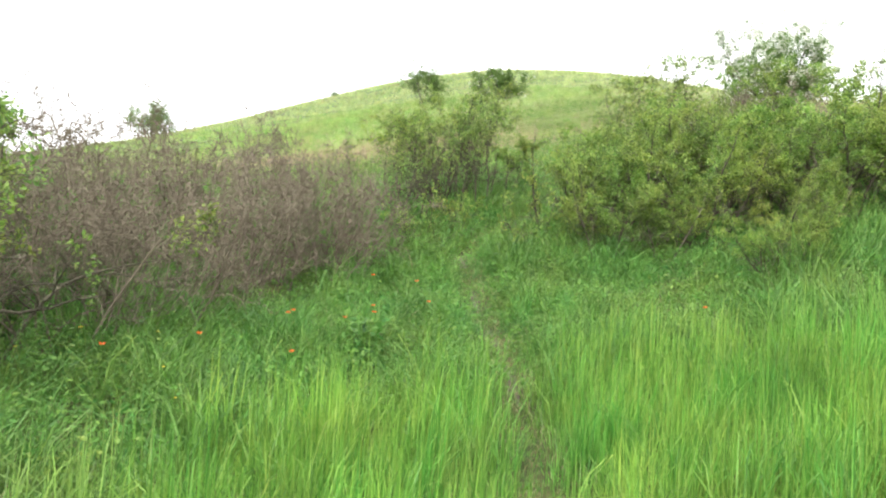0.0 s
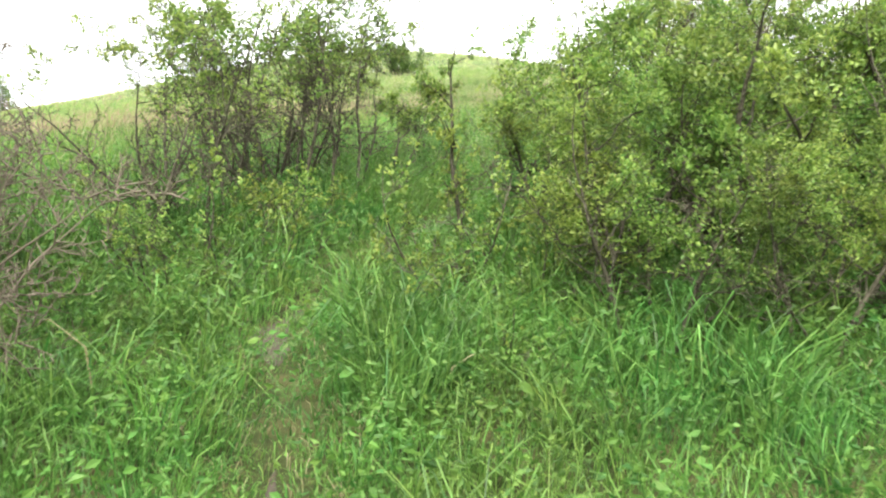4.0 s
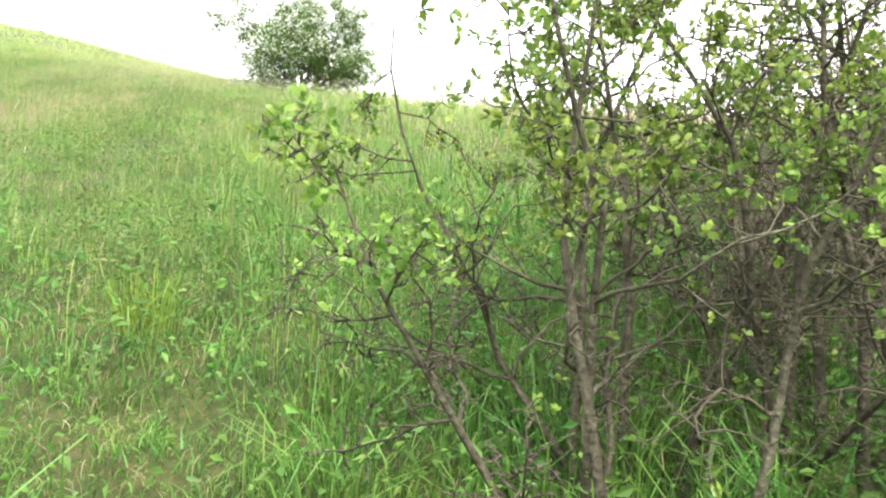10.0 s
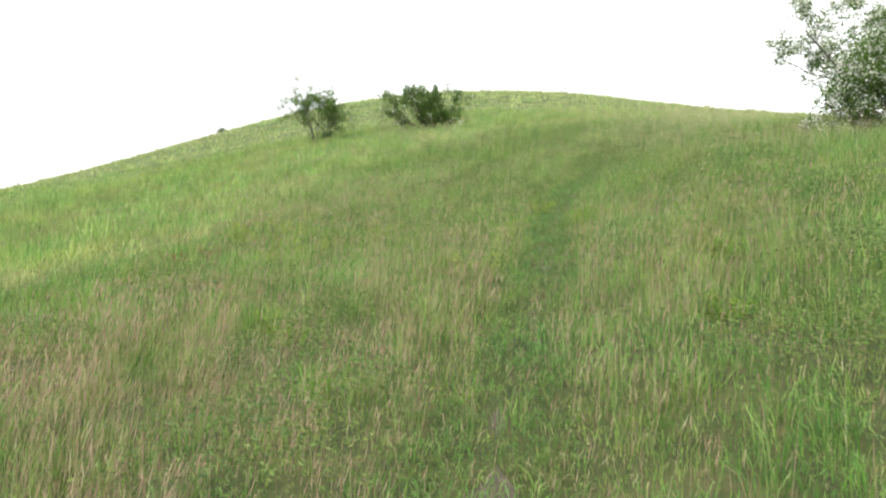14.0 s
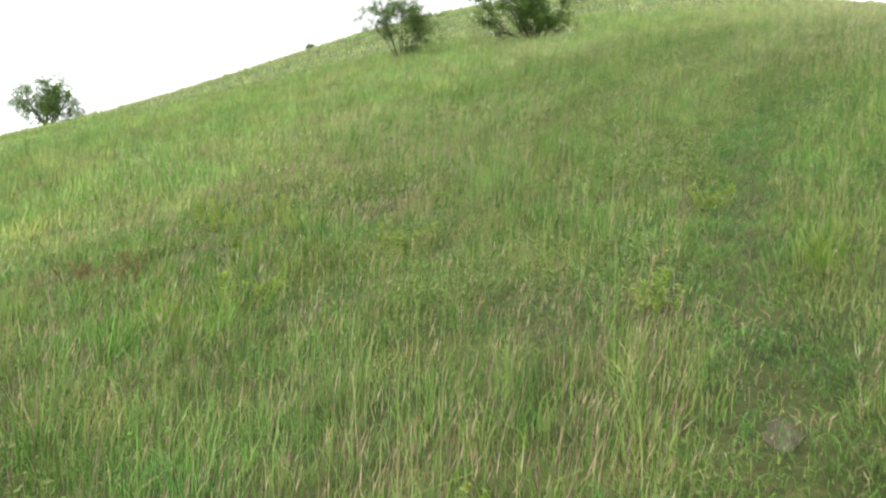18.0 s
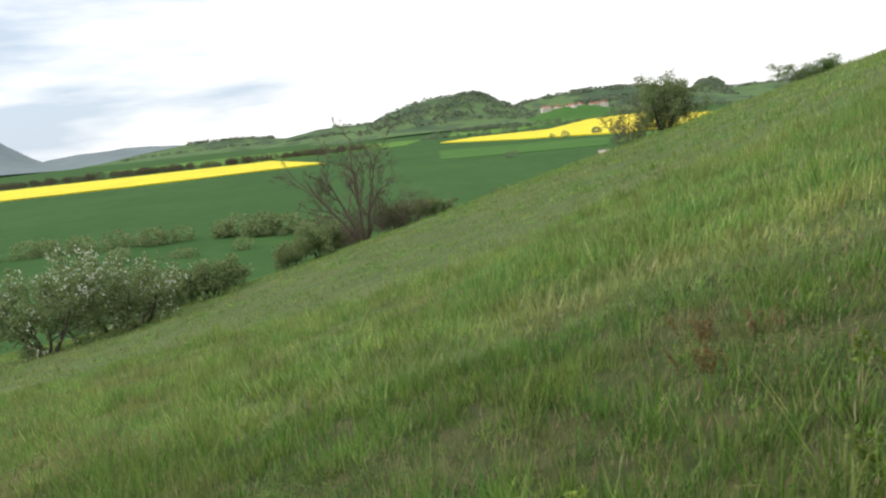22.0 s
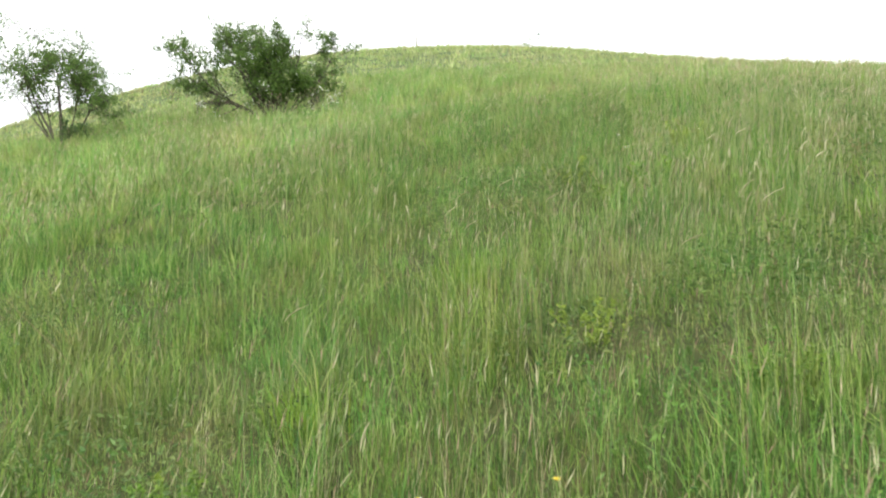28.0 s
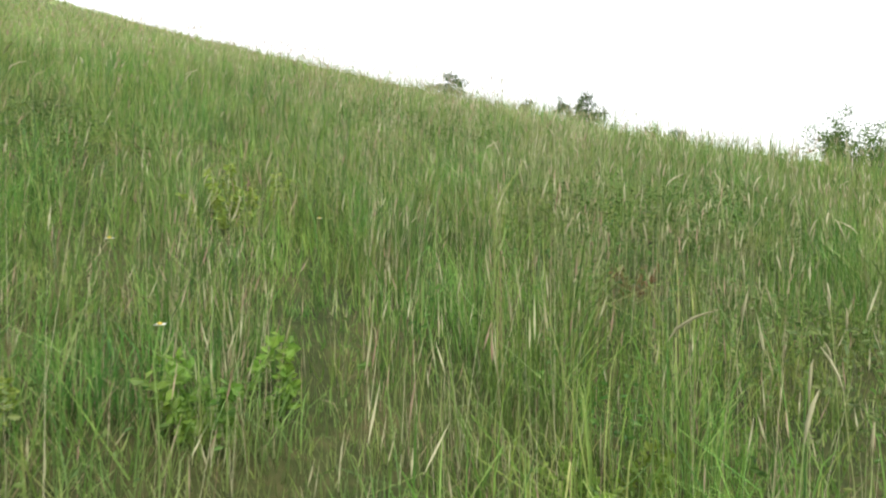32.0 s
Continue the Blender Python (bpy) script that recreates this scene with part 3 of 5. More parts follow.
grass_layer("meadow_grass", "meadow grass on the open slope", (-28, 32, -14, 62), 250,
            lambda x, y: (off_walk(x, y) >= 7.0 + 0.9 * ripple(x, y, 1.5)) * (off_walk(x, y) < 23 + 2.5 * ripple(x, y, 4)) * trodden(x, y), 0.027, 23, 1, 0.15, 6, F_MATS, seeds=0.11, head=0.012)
ASIDE = lambda x, y: (x < -13) & (y < 56)
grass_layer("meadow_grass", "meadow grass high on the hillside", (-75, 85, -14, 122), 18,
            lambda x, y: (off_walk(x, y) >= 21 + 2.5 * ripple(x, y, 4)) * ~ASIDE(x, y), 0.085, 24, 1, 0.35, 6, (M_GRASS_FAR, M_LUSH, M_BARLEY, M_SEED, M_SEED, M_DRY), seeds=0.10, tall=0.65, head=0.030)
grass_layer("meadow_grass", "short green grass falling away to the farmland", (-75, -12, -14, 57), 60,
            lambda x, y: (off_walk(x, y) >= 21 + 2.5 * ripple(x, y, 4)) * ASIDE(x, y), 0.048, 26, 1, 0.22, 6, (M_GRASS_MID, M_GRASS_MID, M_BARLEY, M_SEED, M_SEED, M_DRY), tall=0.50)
grass_layer("tall_lush_grass", "tall lush grass crowding round the hawthorns", (-2.6, 2.4, 1.8, 7.4), 430,
            lambda x, y: (off_trail(x, y) > 0.26) * np.clip(0.70 + 0.6 * ripple(x, y, 0.3, 8), 0.2, 1), 0.0056, 29, 2, 0.06, 14, (M_LUSH, M_LUSH, M_BARLEY, M_SEED, M_STRAW, M_DRY), tall=1.55, dead=0.03)
# short trampled and dry blades along the trail
p_, a_, w_, r_ = tufted(-2, 6, -8, 30, 3000, lambda x, y: (off_trail(x, y) < 0.34) * np.clip(0.28 + off_trail(x, y) * 2.4, 0, 0.85), 31, 0.05, 5)
v_, q_, t_ = blade_arrays(p_, r_.uniform(0.03, 0.12, len(p_)), np.full(len(p_), 0.0045), np.full(len(p_), 0.8), a_, 32)
cut_ = 7 * (len(p_) // 5)
first_, left_ = q_.max(1) < cut_, t_.max(1) < cut_
stuff("trampled_grass", "short trampled and dry grass along the footpath", "grass", [(v_[:cut_], q_[first_], t_[left_], 0), (v_[cut_:], q_[~first_] - cut_, t_[~left_] - cut_, 1)], (M_DRY, M_LUSH))


# ---- leaves and branches ----
def leaf_arrays(at, along, size, r, droop=0.3, fat=0.55, full=False):
    """Folded leaves: pointed, of two triangles, or full and rounded, of four."""
    n = len(at)
    d = along * (0.7 if full else 1.0) + r.normal(0, 0.7, (n, 3)) + np.array([0, 0, (0.5 if full else 0.25) - droop])
    d /= np.linalg.norm(d, axis=1)[:, None] + 1e-9
    s = np.cross(d, r.normal(0, 1, (n, 3)))
    s /= np.linalg.norm(s, axis=1)[:, None] + 1e-9
    k = np.cross(s, d)
    L = (size * r.uniform(0.6, 1.35, n))[:, None]
    if full:
        w1, w2 = s * L * fat * 0.36, s * L * fat * 0.56
        lift = k * L * 0.10
        p1, p2 = at + d * L * 0.32, at + d * L * 0.74
        v = np.stack([at, p1 + w1 + lift, p2 + w2 + lift * 0.6, at + d * L - k * L * 0.08, p2 - w2 + lift * 0.6, p1 - w1 + lift], 1)
        i = np.arange(n)[:, None] * 6
        return v.reshape(-1, 3), np.concatenate([i + np.array([[0, 1, 5]]), i + np.array([[1, 2, 4]]), i + np.array([[1, 4, 5]]), i + np.array([[2, 3, 4]])])
    mid = at + d * L * 0.58
    v = np.stack([at, mid + s * L * fat / 2 + k * L * 0.12, at + d * L, mid - s * L * fat / 2 + k * L * 0.12], 1)
    i = np.arange(n)[:, None] * 4
    return v.reshape(-1, 3), np.concatenate([i + np.array([[0, 1, 2]]), i + np.array([[0, 2, 3]])])


def limb(r, p, d, length, rad, level, g, runs, tips):
    n = max(3 if level < len(g["kids"]) else 1, min(9, int(length / g["step"])))
    pts, rr, wander = [p.copy()], [rad], g["wander"] * (0.45 if level == 0 else 1.0)
    for k in range(n):
        d = (d + Vector((r.gauss(0, wander), r.gauss(0, wander), r.gauss(0, wander))) + Vector((g["wind"], 0, g["rise"][level]))).normalized()
        p = p + d * (length / n)
        pts.append(p.copy())
        rr.append(rad * (1 - (0.86 if level == 0 else 0.72) * (k + 1) / n))
    runs.append((pts, rr, level))
    if level < len(g["kids"]):
        for k in range(g["kids"][level]):
            f = r.uniform(g["first"] if level == 0 else 0.15, 1.0)
            j = min(n - 1, int(f * n))
            q = pts[j].lerp(pts[j + 1], f * n - j)
            axis = Vector((r.gauss(0, 1), r.gauss(0, 1), r.gauss(0, 1))).normalized()
            e = (pts[j + 1] - pts[j]).normalized()
            side = e.cross(axis).normalized()
            a = radians(r.uniform(*g["angle"]))
            limb(r, q, e * math.cos(a) + side * math.sin(a), length * g["ratio"][level] * r.uniform(0.55, 1.2) * (1.15 - 0.45 * f), max(rr[j] * 0.55, g["thin"]), level + 1, g, runs, tips)
    if level >= len(g["kids"]) - g.get("leafy", 0):
        for j in range(1, len(pts)):
            tips.append((pts[j], (pts[j] - pts[j - 1]).normalized()))


def tube_arrays(runs):
    V, Q, o = [], [], 0
    for pts, rr, level in runs:
        k = (7, 5, 4, 3, 3)[min(level, 4)]
        P_ = np.array(pts)
        D = np.gradient(P_, axis=0)
        D /= np.linalg.norm(D, axis=1)[:, None] + 1e-9
        ref = np.array([0.31, 0.17, 0.93]) if abs(D[0, 2]) < 0.8 else np.array([0.9, 0.3, 0.1])
        A = np.cross(D, ref)
        A /= np.linalg.norm(A, axis=1)[:, None] + 1e-9
        B = np.cross(D, A)
        th = np.arange(k) * 2 * np.pi / k
        R = np.array(rr)[:, None, None]
        ring = P_[:, None, :] + R * (np.cos(th)[None, :, None] * A[:, None, :] + np.sin(th)[None, :, None] * B[:, None, :])
        V.append(ring.reshape(-1, 3))
        i = np.arange(len(pts) - 1)[:, None] * k
        j = np.arange(k)[None, :]
        j2 = (j + 1) % k
        Q.append(np.stack([o + i + j, o + i + j2, o + i + k + j2, o + i + k + j], -1).reshape(-1, 4))
        o += len(pts) * k
    return np.concatenate(V), np.concatenate(Q)


NEAR_BUSH = dict(step=0.10, wander=0.36, wind=0.0, rise=(0.07, 0.05, 0.02, 0.0), kids=(13, 9, 6), ratio=(0.42, 0.38, 0.25), angle=(40, 85), first=0.18, thin=0.0024, leafy=1)
DEAD = dict(step=0.12, wander=0.26, wind=0.0, rise=(0.06, 0.04, 0.03, 0.02), kids=(8, 6, 4), ratio=(0.46, 0.42, 0.5), angle=(30, 85), first=0.04, thin=0.0036, leafy=0)
TREE = dict(step=0.35, wander=0.16, wind=0.0, rise=(0.06, 0.05, 0.02, 0.0), kids=(8, 7, 4), ratio=(0.58, 0.5, 0.45), angle=(35, 80), first=0.2, thin=0.006, leafy=1)


def shrub(name, label, category, at, stems, length, g, seed, radius=0.02, splay=0.55, foot=0.15, bark=M_BARK, leaf=M_LEAF, leaf_size=0.04,
          per_tip=3, jitter=0.02, blossom=0, blossom_size=0.05, group="", tilt=(0, 0), stem_name="stem", arms=(), full=True, canes=(), bunch=5, loose=None, bare=0.0):
    """A shrub of several stems, each with its own limbs and twigs, under a crown of single leaves."""
    r = random.Random(seed)
    nr = np.random.default_rng(seed)
    top = thing(name, label, category, group, at=at)
    tips = []
    for x, y, z, span in arms:
        runs = []
        limb(r, Vector((0, 0, 0.15)), Vector((x, y, z)).normalized(), span, radius * 0.75, 0, g, runs, tips)
        v, q = tube_arrays(runs)
        sub("low_branch", raw_mesh("low_branch", v, q, mats=(bark,)), top)
    for ox, oy, x, y, z, span, girth in canes:
        runs = []
        limb(r, Vector((ox, oy, -0.08)), Vector((x, y, z)).normalized(), span, girth, 0, g, runs, tips)
        v, q = tube_arrays(runs)
        sub(stem_name, raw_mesh("stem", v, q, mats=(bark,)), top)
    for k in range(stems):
        a = 2 * math.pi * (k + r.uniform(-0.3, 0.3)) / stems
        o = Vector((math.cos(a), math.sin(a), 0)) * foot * r.uniform(0.3, 1)
        o.z = -0.08
        d = Vector((math.cos(a) * splay * (spl := r.uniform(0.05, 1.25)) + tilt[0], math.sin(a) * splay * spl + tilt[1], 1)).normalized()
        runs = []
        limb(r, o, d, length * r.uniform(0.75, 1.15), radius * r.uniform(0.7, 1.2), 0, g, runs, tips)
        v, q = tube_arrays(runs)
        sub(stem_name, raw_mesh("stem", v, q, mats=(bark,)), top)
    if per_tip and tips:
        a = np.array([t[0] for t in tips])
        d = np.array([t[1] for t in tips])
        loose = leaf_size * (0.12 if leaf is M_LEAF else 0.35) if loose is None else loose
        n = int(len(a) * per_tip / bunch) * bunch
        w = 0.03 + np.clip((a[:, 2] - bare) / 0.45, 0, 1)
        pick = np.repeat(nr.choice(len(a), n // bunch, p=w / w.sum()), bunch)
        spot = a[pick] + np.repeat(nr.normal(0, jitter, (n // bunch, 3)), bunch, 0) + nr.normal(0, loose, (n, 3))
        v, t = leaf_arrays(spot, d[pick], np.full(n, leaf_size), nr, fat=0.50 if leaf is M_LEAF else 0.6, full=full and leaf is M_LEAF)
        sub("leaves", raw_mesh("leaves", v, tris=t, mats=(leaf,), smooth=False), top)
    if blossom:
        a = np.array([t[0] for t in tips])
        c = a.mean(0)
        out = (a - c) / (a.std(0) + 1e-6)
        w = np.clip(np.linalg.norm(out, axis=1) - 0.9 + 0.35 * out[:, 2], 0.001, 3)
        w /= w.sum()
        pick = nr.choice(len(a), blossom, p=w)
        at_ = np.repeat(a[pick] + nr.normal(0, jitter, (blossom, 3)) + np.array([0, 0, 0.03]), 5, 0)
        at_ = at_ + nr.normal(0, blossom_size * 0.9, at_.shape)
        v, t = leaf_arrays(at_, np.tile([[0, 0, 0.6]], (len(at_), 1)), np.full(len(at_), blossom_size), nr, fat=1.0)
        sub("blossom", raw_mesh("blossom", v, tris=t, mats=(M_BLOSSOM,), smooth=False), top, "clusters of white blossom")
    return top


def again(ob, x, y, turn=0.0, scale=1.0, sink=0.0, high=1.0):
    m = Matrix.Translation(on_land(x, y, sink)) @ Matrix.Rotation(turn, 4, 'Z') @ Matrix.Diagonal((scale, scale, scale * high, 1))
    return copy_thing(ob, m)


# leafless thicket beside the start of the trail
DEAD_LABEL = "leafless grey-brown thorn thicket beside the footpath"
d1 = shrub("bare_thorn_bush", DEAD_LABEL, "bush", on_land(-2.05, 1.9), 11, 1.30, DEAD, 41, radius=0.010, splay=0.75, foot=0.35, bark=M_TWIG, leaf=M_LEAF, per_tip=0, group="bare thicket")
d2 = shrub("bare_thorn_bush", DEAD_LABEL, "bush", on_land(-2.7, 0.9), 12, 1.40, DEAD, 42, radius=0.011, splay=0.7, foot=0.4, bark=M_TWIG, leaf=M_LEAF, per_tip=0, group="bare thicket")
d3 = shrub("bare_thorn_bush", DEAD_LABEL, "bush", on_land(-3.7, -0.6), 12, 1.35, DEAD, 43, radius=0.010, splay=0.8, foot=0.4, bark=M_TWIG, leaf=M_LEAF, per_tip=0, group="bare thicket")
for k, (x, y, s) in enumerate(((-4.6, -1.2, 1.0), (-3.4, 1.6, 1.1), (-2.6, 2.9, 0.95), (-4.6, 0.6, 1.1), (-5.6, -0.4, 1.1), (-4.4, 2.3, 1.15), (-6.0, 1.2, 1.15), (-3.35, -1.7, 0.85), (-5.7, 2.6, 1.15), (-2.35, 1.55, 0.9),
                               (-2.95, 0.0, 0.95), (-3.1, -0.9, 0.9), (-4.2, -2.2, 0.85), (-3.5, 3.2, 1.1), (-6.8, 0.0, 1.2)
                               )):
    again((d1, d2, d3)[k % 3], x, y, k * 1.9, s * 1.12)

# green hawthorns left of the trail
GNARLED = dict(NEAR_BUSH, step=0.07, wander=0.30, kids=(11, 8, 5), ratio=(0.42, 0.34, 0.28), angle=(35, 85), first=0.16, thin=0.0028, leafy=1)
h2 = shrub("hawthorn_bush", "sprawling hawthorn with twisted lichened branches", "bush", on_land(-1.5, 4.6), 0, 1, GNARLED, 52, per_tip=1.8, leaf_size=0.024, bare=0.85, group="hawthorns by the trail",
           canes=((-0.35, -0.35, 0.40, -0.05, 0.85, 1.1, 0.021), (0.05, 0.28, 0.06, 0.0, 1.0, 1.9, 0.019), (0.0, 0.0, -0.6, -0.15, 0.8, 1.7, 0.018), (-0.2, 0.2, -0.25, 0.35, 1.0, 1.95, 0.018), (-0.35, -0.25, -0.85, -0.05, 0.5, 1.2, 0.014), (-0.3, -0.3, 0.0, -0.1, 1.0, 1.3, 0.013), (0.1, 0.1, 0.0, 0.2, 1.0, 1.8, 0.016), (-0.3, 0.3, -0.6, 0.3, 0.9, 1.7, 0.016), (0.0, -0.1, -0.06, -0.1, 1.0, 1.8, 0.017)))
TRUNKED = dict(GNARLED, first=0.28, ratio=(0.34, 0.36, 0.28), kids=(15, 8, 5))
h1 = shrub("hawthorn_bush", "young green-leaved hawthorn bush in tall grass", "bush", on_land(-0.75, 5.45), 0, 1, TRUNKED, 51, per_tip=1.7, leaf_size=0.024, bare=1.1, group="hawthorns by the trail",
           canes=((-0.14, -0.20, -0.12, 0.02, 1.0, 2.1, 0.020), (0.24, 0.05, 0.03, 0.10, 1.0, 2.25, 0.019), (0.20, 0.25, 0.22, 0.25, 1.0, 2.1, 0.015), (-0.40, 0.1, -0.40, 0.0, 1.0, 2.1, 0.018), (-0.1, 0.4, 0.1, 0.45, 1.0, 2.1, 0.017), (-0.15, -0.1, -0.65, -0.15, 0.6, 1.7, 0.014), (-0.3, 0.25, -0.15, 0.2, 1.0, 2.2, 0.018), (0.05, -0.1, 0.12, -0.15, 1.0, 2.0, 0.016), (-0.55, -0.05, -0.6, 0.1, 0.9, 1.9, 0.016), (-0.2, 0.45, -0.3, 0.5, 1.0, 2.0, 0.016), (-0.05, 0.05, -0.75, 0.05, 0.75, 1.6, 0.013)))
h4 = shrub("hawthorn_bush", "low twiggy hawthorn with fresh leaves", "bush", on_land(-0.24, 6.46), 0, 1, dict(GNARLED, kids=(12, 8, 5), first=0.42, ratio=(0.28, 0.36, 0.3)), 54, per_tip=2.3, leaf_size=0.024, bare=0.5, group="hawthorns by the trail",
           canes=((0.0, 0.0, 0.16, 0.12, 1.0, 1.35, 0.015), (0.03, 0.0, 0.55, 0.25, 0.85, 1.2, 0.012), (0.02, 0.03, 0.34, 0.45, 0.9, 1.25, 0.012), (0.05, 0.0, 0.72, 0.02, 0.8, 0.95, 0.010)))
again(h1, -1.35, 6.15, 2.2, 0.95, high=0.78)
low = shrub("hawthorn_shoot", "knee-high leafy hawthorn shoots among grass", "bush", on_land(-1.05, 3.85), 6, 0.58, dict(NEAR_BUSH, kids=(6, 4)), 55, radius=0.008, splay=0.75, foot=0.20, per_tip=3.6, leaf_size=0.023, group="leafy shoots")
for k, (x, y, s) in enumerate(((-1.15, 4.25, 1.05), (-0.78, 4.45, 0.8), (-1.5, 3.7, 1.0), (0.24, 3.62, 0.9), (0.62, 3.3, 1.0), (0.85, 3.75, 0.95), (0.45, 2.7, 0.8), (-1.35, 3.45, 0.85), (-0.95, 4.75, 0.8), (-1.4, 4.0, 1.3))):
    again(low, x, y, k * 1.3, s)
# right of the trail
shrub("hawthorn_bush", "slender thorny hawthorn sapling close beside the trail", "bush", on_land(0.34, 4.12), 0, 1.9, dict(GNARLED, kids=(11, 6, 4), ratio=(0.17, 0.40, 0.34), wander=0.22), 61, per_tip=1.4, leaf_size=0.028, group="hawthorns by the trail",
      canes=((0, 0, 0.05, 0.02, 1.0, 1.75, 0.022), (0.03, 0.02, 0.6, -0.1, 0.8, 0.7, 0.010)))
shrub("hawthorn_bush", "low half-bare hawthorn reaching over the trail", "bush", on_land(0.18, 3.15), 0, 1, dict(GNARLED, kids=(9, 6, 4)), 60, per_tip=0.9, leaf_size=0.029, group="hawthorns by the trail",
      canes=((0, 0, -0.45, 0.12, 0.85, 0.5, 0.010), (0, 0, -0.15, 0.1, 1.0, 1.0, 0.011), (0.05, 0.05, 0.35, 0.15, 0.9, 1.0, 0.011), (0.1, 0, 0.75, -0.1, 0.5, 0.8, 0.009)))
LEAFY = dict(GNARLED, kids=(10, 7, 4), first=0.22)
r1_ = shrub("hawthorn_bush", "dense green-leaved hawthorn bush beside the trail", "bush", on_land(1.3, 3.3), 7, 1.62, LEAFY, 56, radius=0.020, splay=0.55, foot=0.3, per_tip=3.6, leaf_size=0.034, full=False, bunch=9, loose=0.024, bare=0.45, group="hawthorns by the trail")
r2_ = shrub("hawthorn_bush", "dense green-leaved hawthorn bush beside the trail", "bush", on_land(2.1, 3.4), 8, 1.72, LEAFY, 57, radius=0.022, splay=0.65, foot=0.35, per_tip=3.6, leaf_size=0.034, full=False, bunch=9, loose=0.024, bare=0.5, group="hawthorns by the trail")
for k, (x, y, s) in enumerate(((3.3, 3.2, 1.0), (4.4, 3.0, 1.05), (2.1, 4.7, 1.0), (3.0, 4.6, 1.1), (5.4, 3.4, 1.15), (4.4, 4.6, 1.15), (6.6, 3.8, 1.2), (5.9, 2.2, 0.9), (3.6, 2.3, 0.7), (7.8, 3.4, 1.2), (2.6, 3.0, 0.95), (3.8, 3.8, 1.15), (1.2, 4.5, 0.9), (5.0, 2.4, 0.8), (1.1, 2.7, 0.75), (6.2, 5.2, 1.3), (1.9, 2.5, 0.65), (2.75, 1.15, 0.5), (3.1, 1.5, 0.55))):
    again((r1_, r2_)[k % 2], x, y, 0.7 + k * 2.3, s, high=0.92)
g1_ = shrub("hawthorn_bush", "thorny hawthorn with knotted lichened branches", "bush", on_land(1.66, 6.42), 0, 1, dict(GNARLED, kids=(11, 8, 5), first=0.28, ratio=(0.30, 0.36, 0.26)), 58, per_tip=1.2, leaf_size=0.025, bare=0.8, group="hawthorns by the trail",
            canes=((-0.08, 0.0, 0.02, 0.0, 1.0, 1.35, 0.016), (-0.03, 0.05, -0.22, 0.1, 1.0, 0.8, 0.011), (0.08, 0.0, 0.03, 0.05, 1.0, 1.95, 0.020), (0.25, -0.16, 0.22, -0.02, 1.0, 1.85, 0.016), (0.12, 0.12, 0.45, 0.25, 1.0, 1.8, 0.016), (0.28, -0.1, 0.9, -0.12, 0.7, 1.35, 0.012), (0.2, 0.2, 0.1, 0.15, 1.0, 2.1, 0.018)))
again(g1_, 2.35, 6.75, 2.0, 1.0)
again(g1_, 2.95, 6.6, 4.0, 1.1)
again(g1_, 2.75, 6.2, 1.0, 1.15)
for k, (x, y, s) in enumerate(((3.5, 6.8, 0.95), (4.0, 7.2, 1.1), (4.7, 7.4, 1.1), (4.8, 6.6, 1.15))):
    again((d1, d2, d3)[k % 3], x, y, k * 1.1, s)
# leafy bush beside the first steps
again(r2_, -3.85, -2.3, 1.0, 1.3, high=1.0)

# ---- trees and bushes of the hillside ----
shrub("flowering_hawthorn", "large rounded hawthorn covered in white blossom", "tree", on_land(12.6, 30.0), 9, 3.7, TREE, 61, radius=0.07, splay=0.75, foot=0.45, arms=((1, 0.1, 0.14, 2.5), (-1, 0.1, 0.14, 2.5), (0.2, -1, 0.10, 2.4), (-0.7, -0.7, 0.16, 2.5), (0.7, -0.7, 0.16, 2.5), (-0.3, -0.9, 0.3, 2.4), (0.95, -0.4, 0.35, 2.6), (-0.95, -0.4, 0.35, 2.6), (0.8, 0.6, 0.2, 2.4)), leaf=M_LEAF_MID, bark=M_DARKTWIG, leaf_size=0.068, per_tip=9.5, jitter=0.06, bunch=8, loose=0.05, blossom=5200, blossom_size=0.055)
LAYERED = dict(TREE, step=0.28, rise=(0.03, 0.01, 0.02, 0.0), wander=0.18, first=0.28, kids=(12, 8, 4), ratio=(0.40, 0.42, 0.42), angle=(30, 75))
shrub("hillside_bush", "dark windswept bush with a low sideways branch", "bush", on_land(-0.75, 49.9), 0, 1, dict(LAYERED, first=0.30), 62, leaf=M_LEAF_MID, bark=M_DARKTWIG, leaf_size=0.062, per_tip=2.8, jitter=0.035, bunch=7, loose=0.05, blossom=300, blossom_size=0.05, bare=0.3,
      canes=((-0.1, 0.0, -0.70, 0.1, 0.85, 2.5, 0.055), (0.0, 0.0, -0.30, -0.2, 1.0, 2.4, 0.06), (0.1, 0.0, 0.08, 0.2, 1.0, 2.4, 0.055), (0.15, 0.0, 0.42, -0.1, 1.0, 2.4, 0.05), (0.2, 0.0, 0.85, 0.2, 0.8, 2.5, 0.045), (-0.1, 0.1, -1.0, 0.0, 0.42, 3.0, 0.055), (-0.1, -0.1, -1.0, -0.15, 0.36, 2.9, 0.04), (0.0, -0.2, 0.1, -0.6, 0.9, 1.9, 0.045), (0.0, 0.2, -0.2, 0.7, 0.8, 1.9, 0.045), (0.15, -0.1, 0.6, -0.3, 0.45, 1.3, 0.03), (0.1, -0.1, 0.2, -0.5, 0.5, 1.1, 0.03), (0.15, 0.0, 0.2, -0.15, 1.0, 2.3, 0.045), (0.1, 0.1, -0.1, 0.1, 1.0, 2.4, 0.045), (0.0, -0.1, -0.45, -0.3, 0.8, 1.7, 0.035), (0.1, -0.15, 0.9, -0.2, 0.35, 1.9, 0.03), (0.2, -0.1, 0.45, -0.2, 0.7, 1.2, 0.03)))
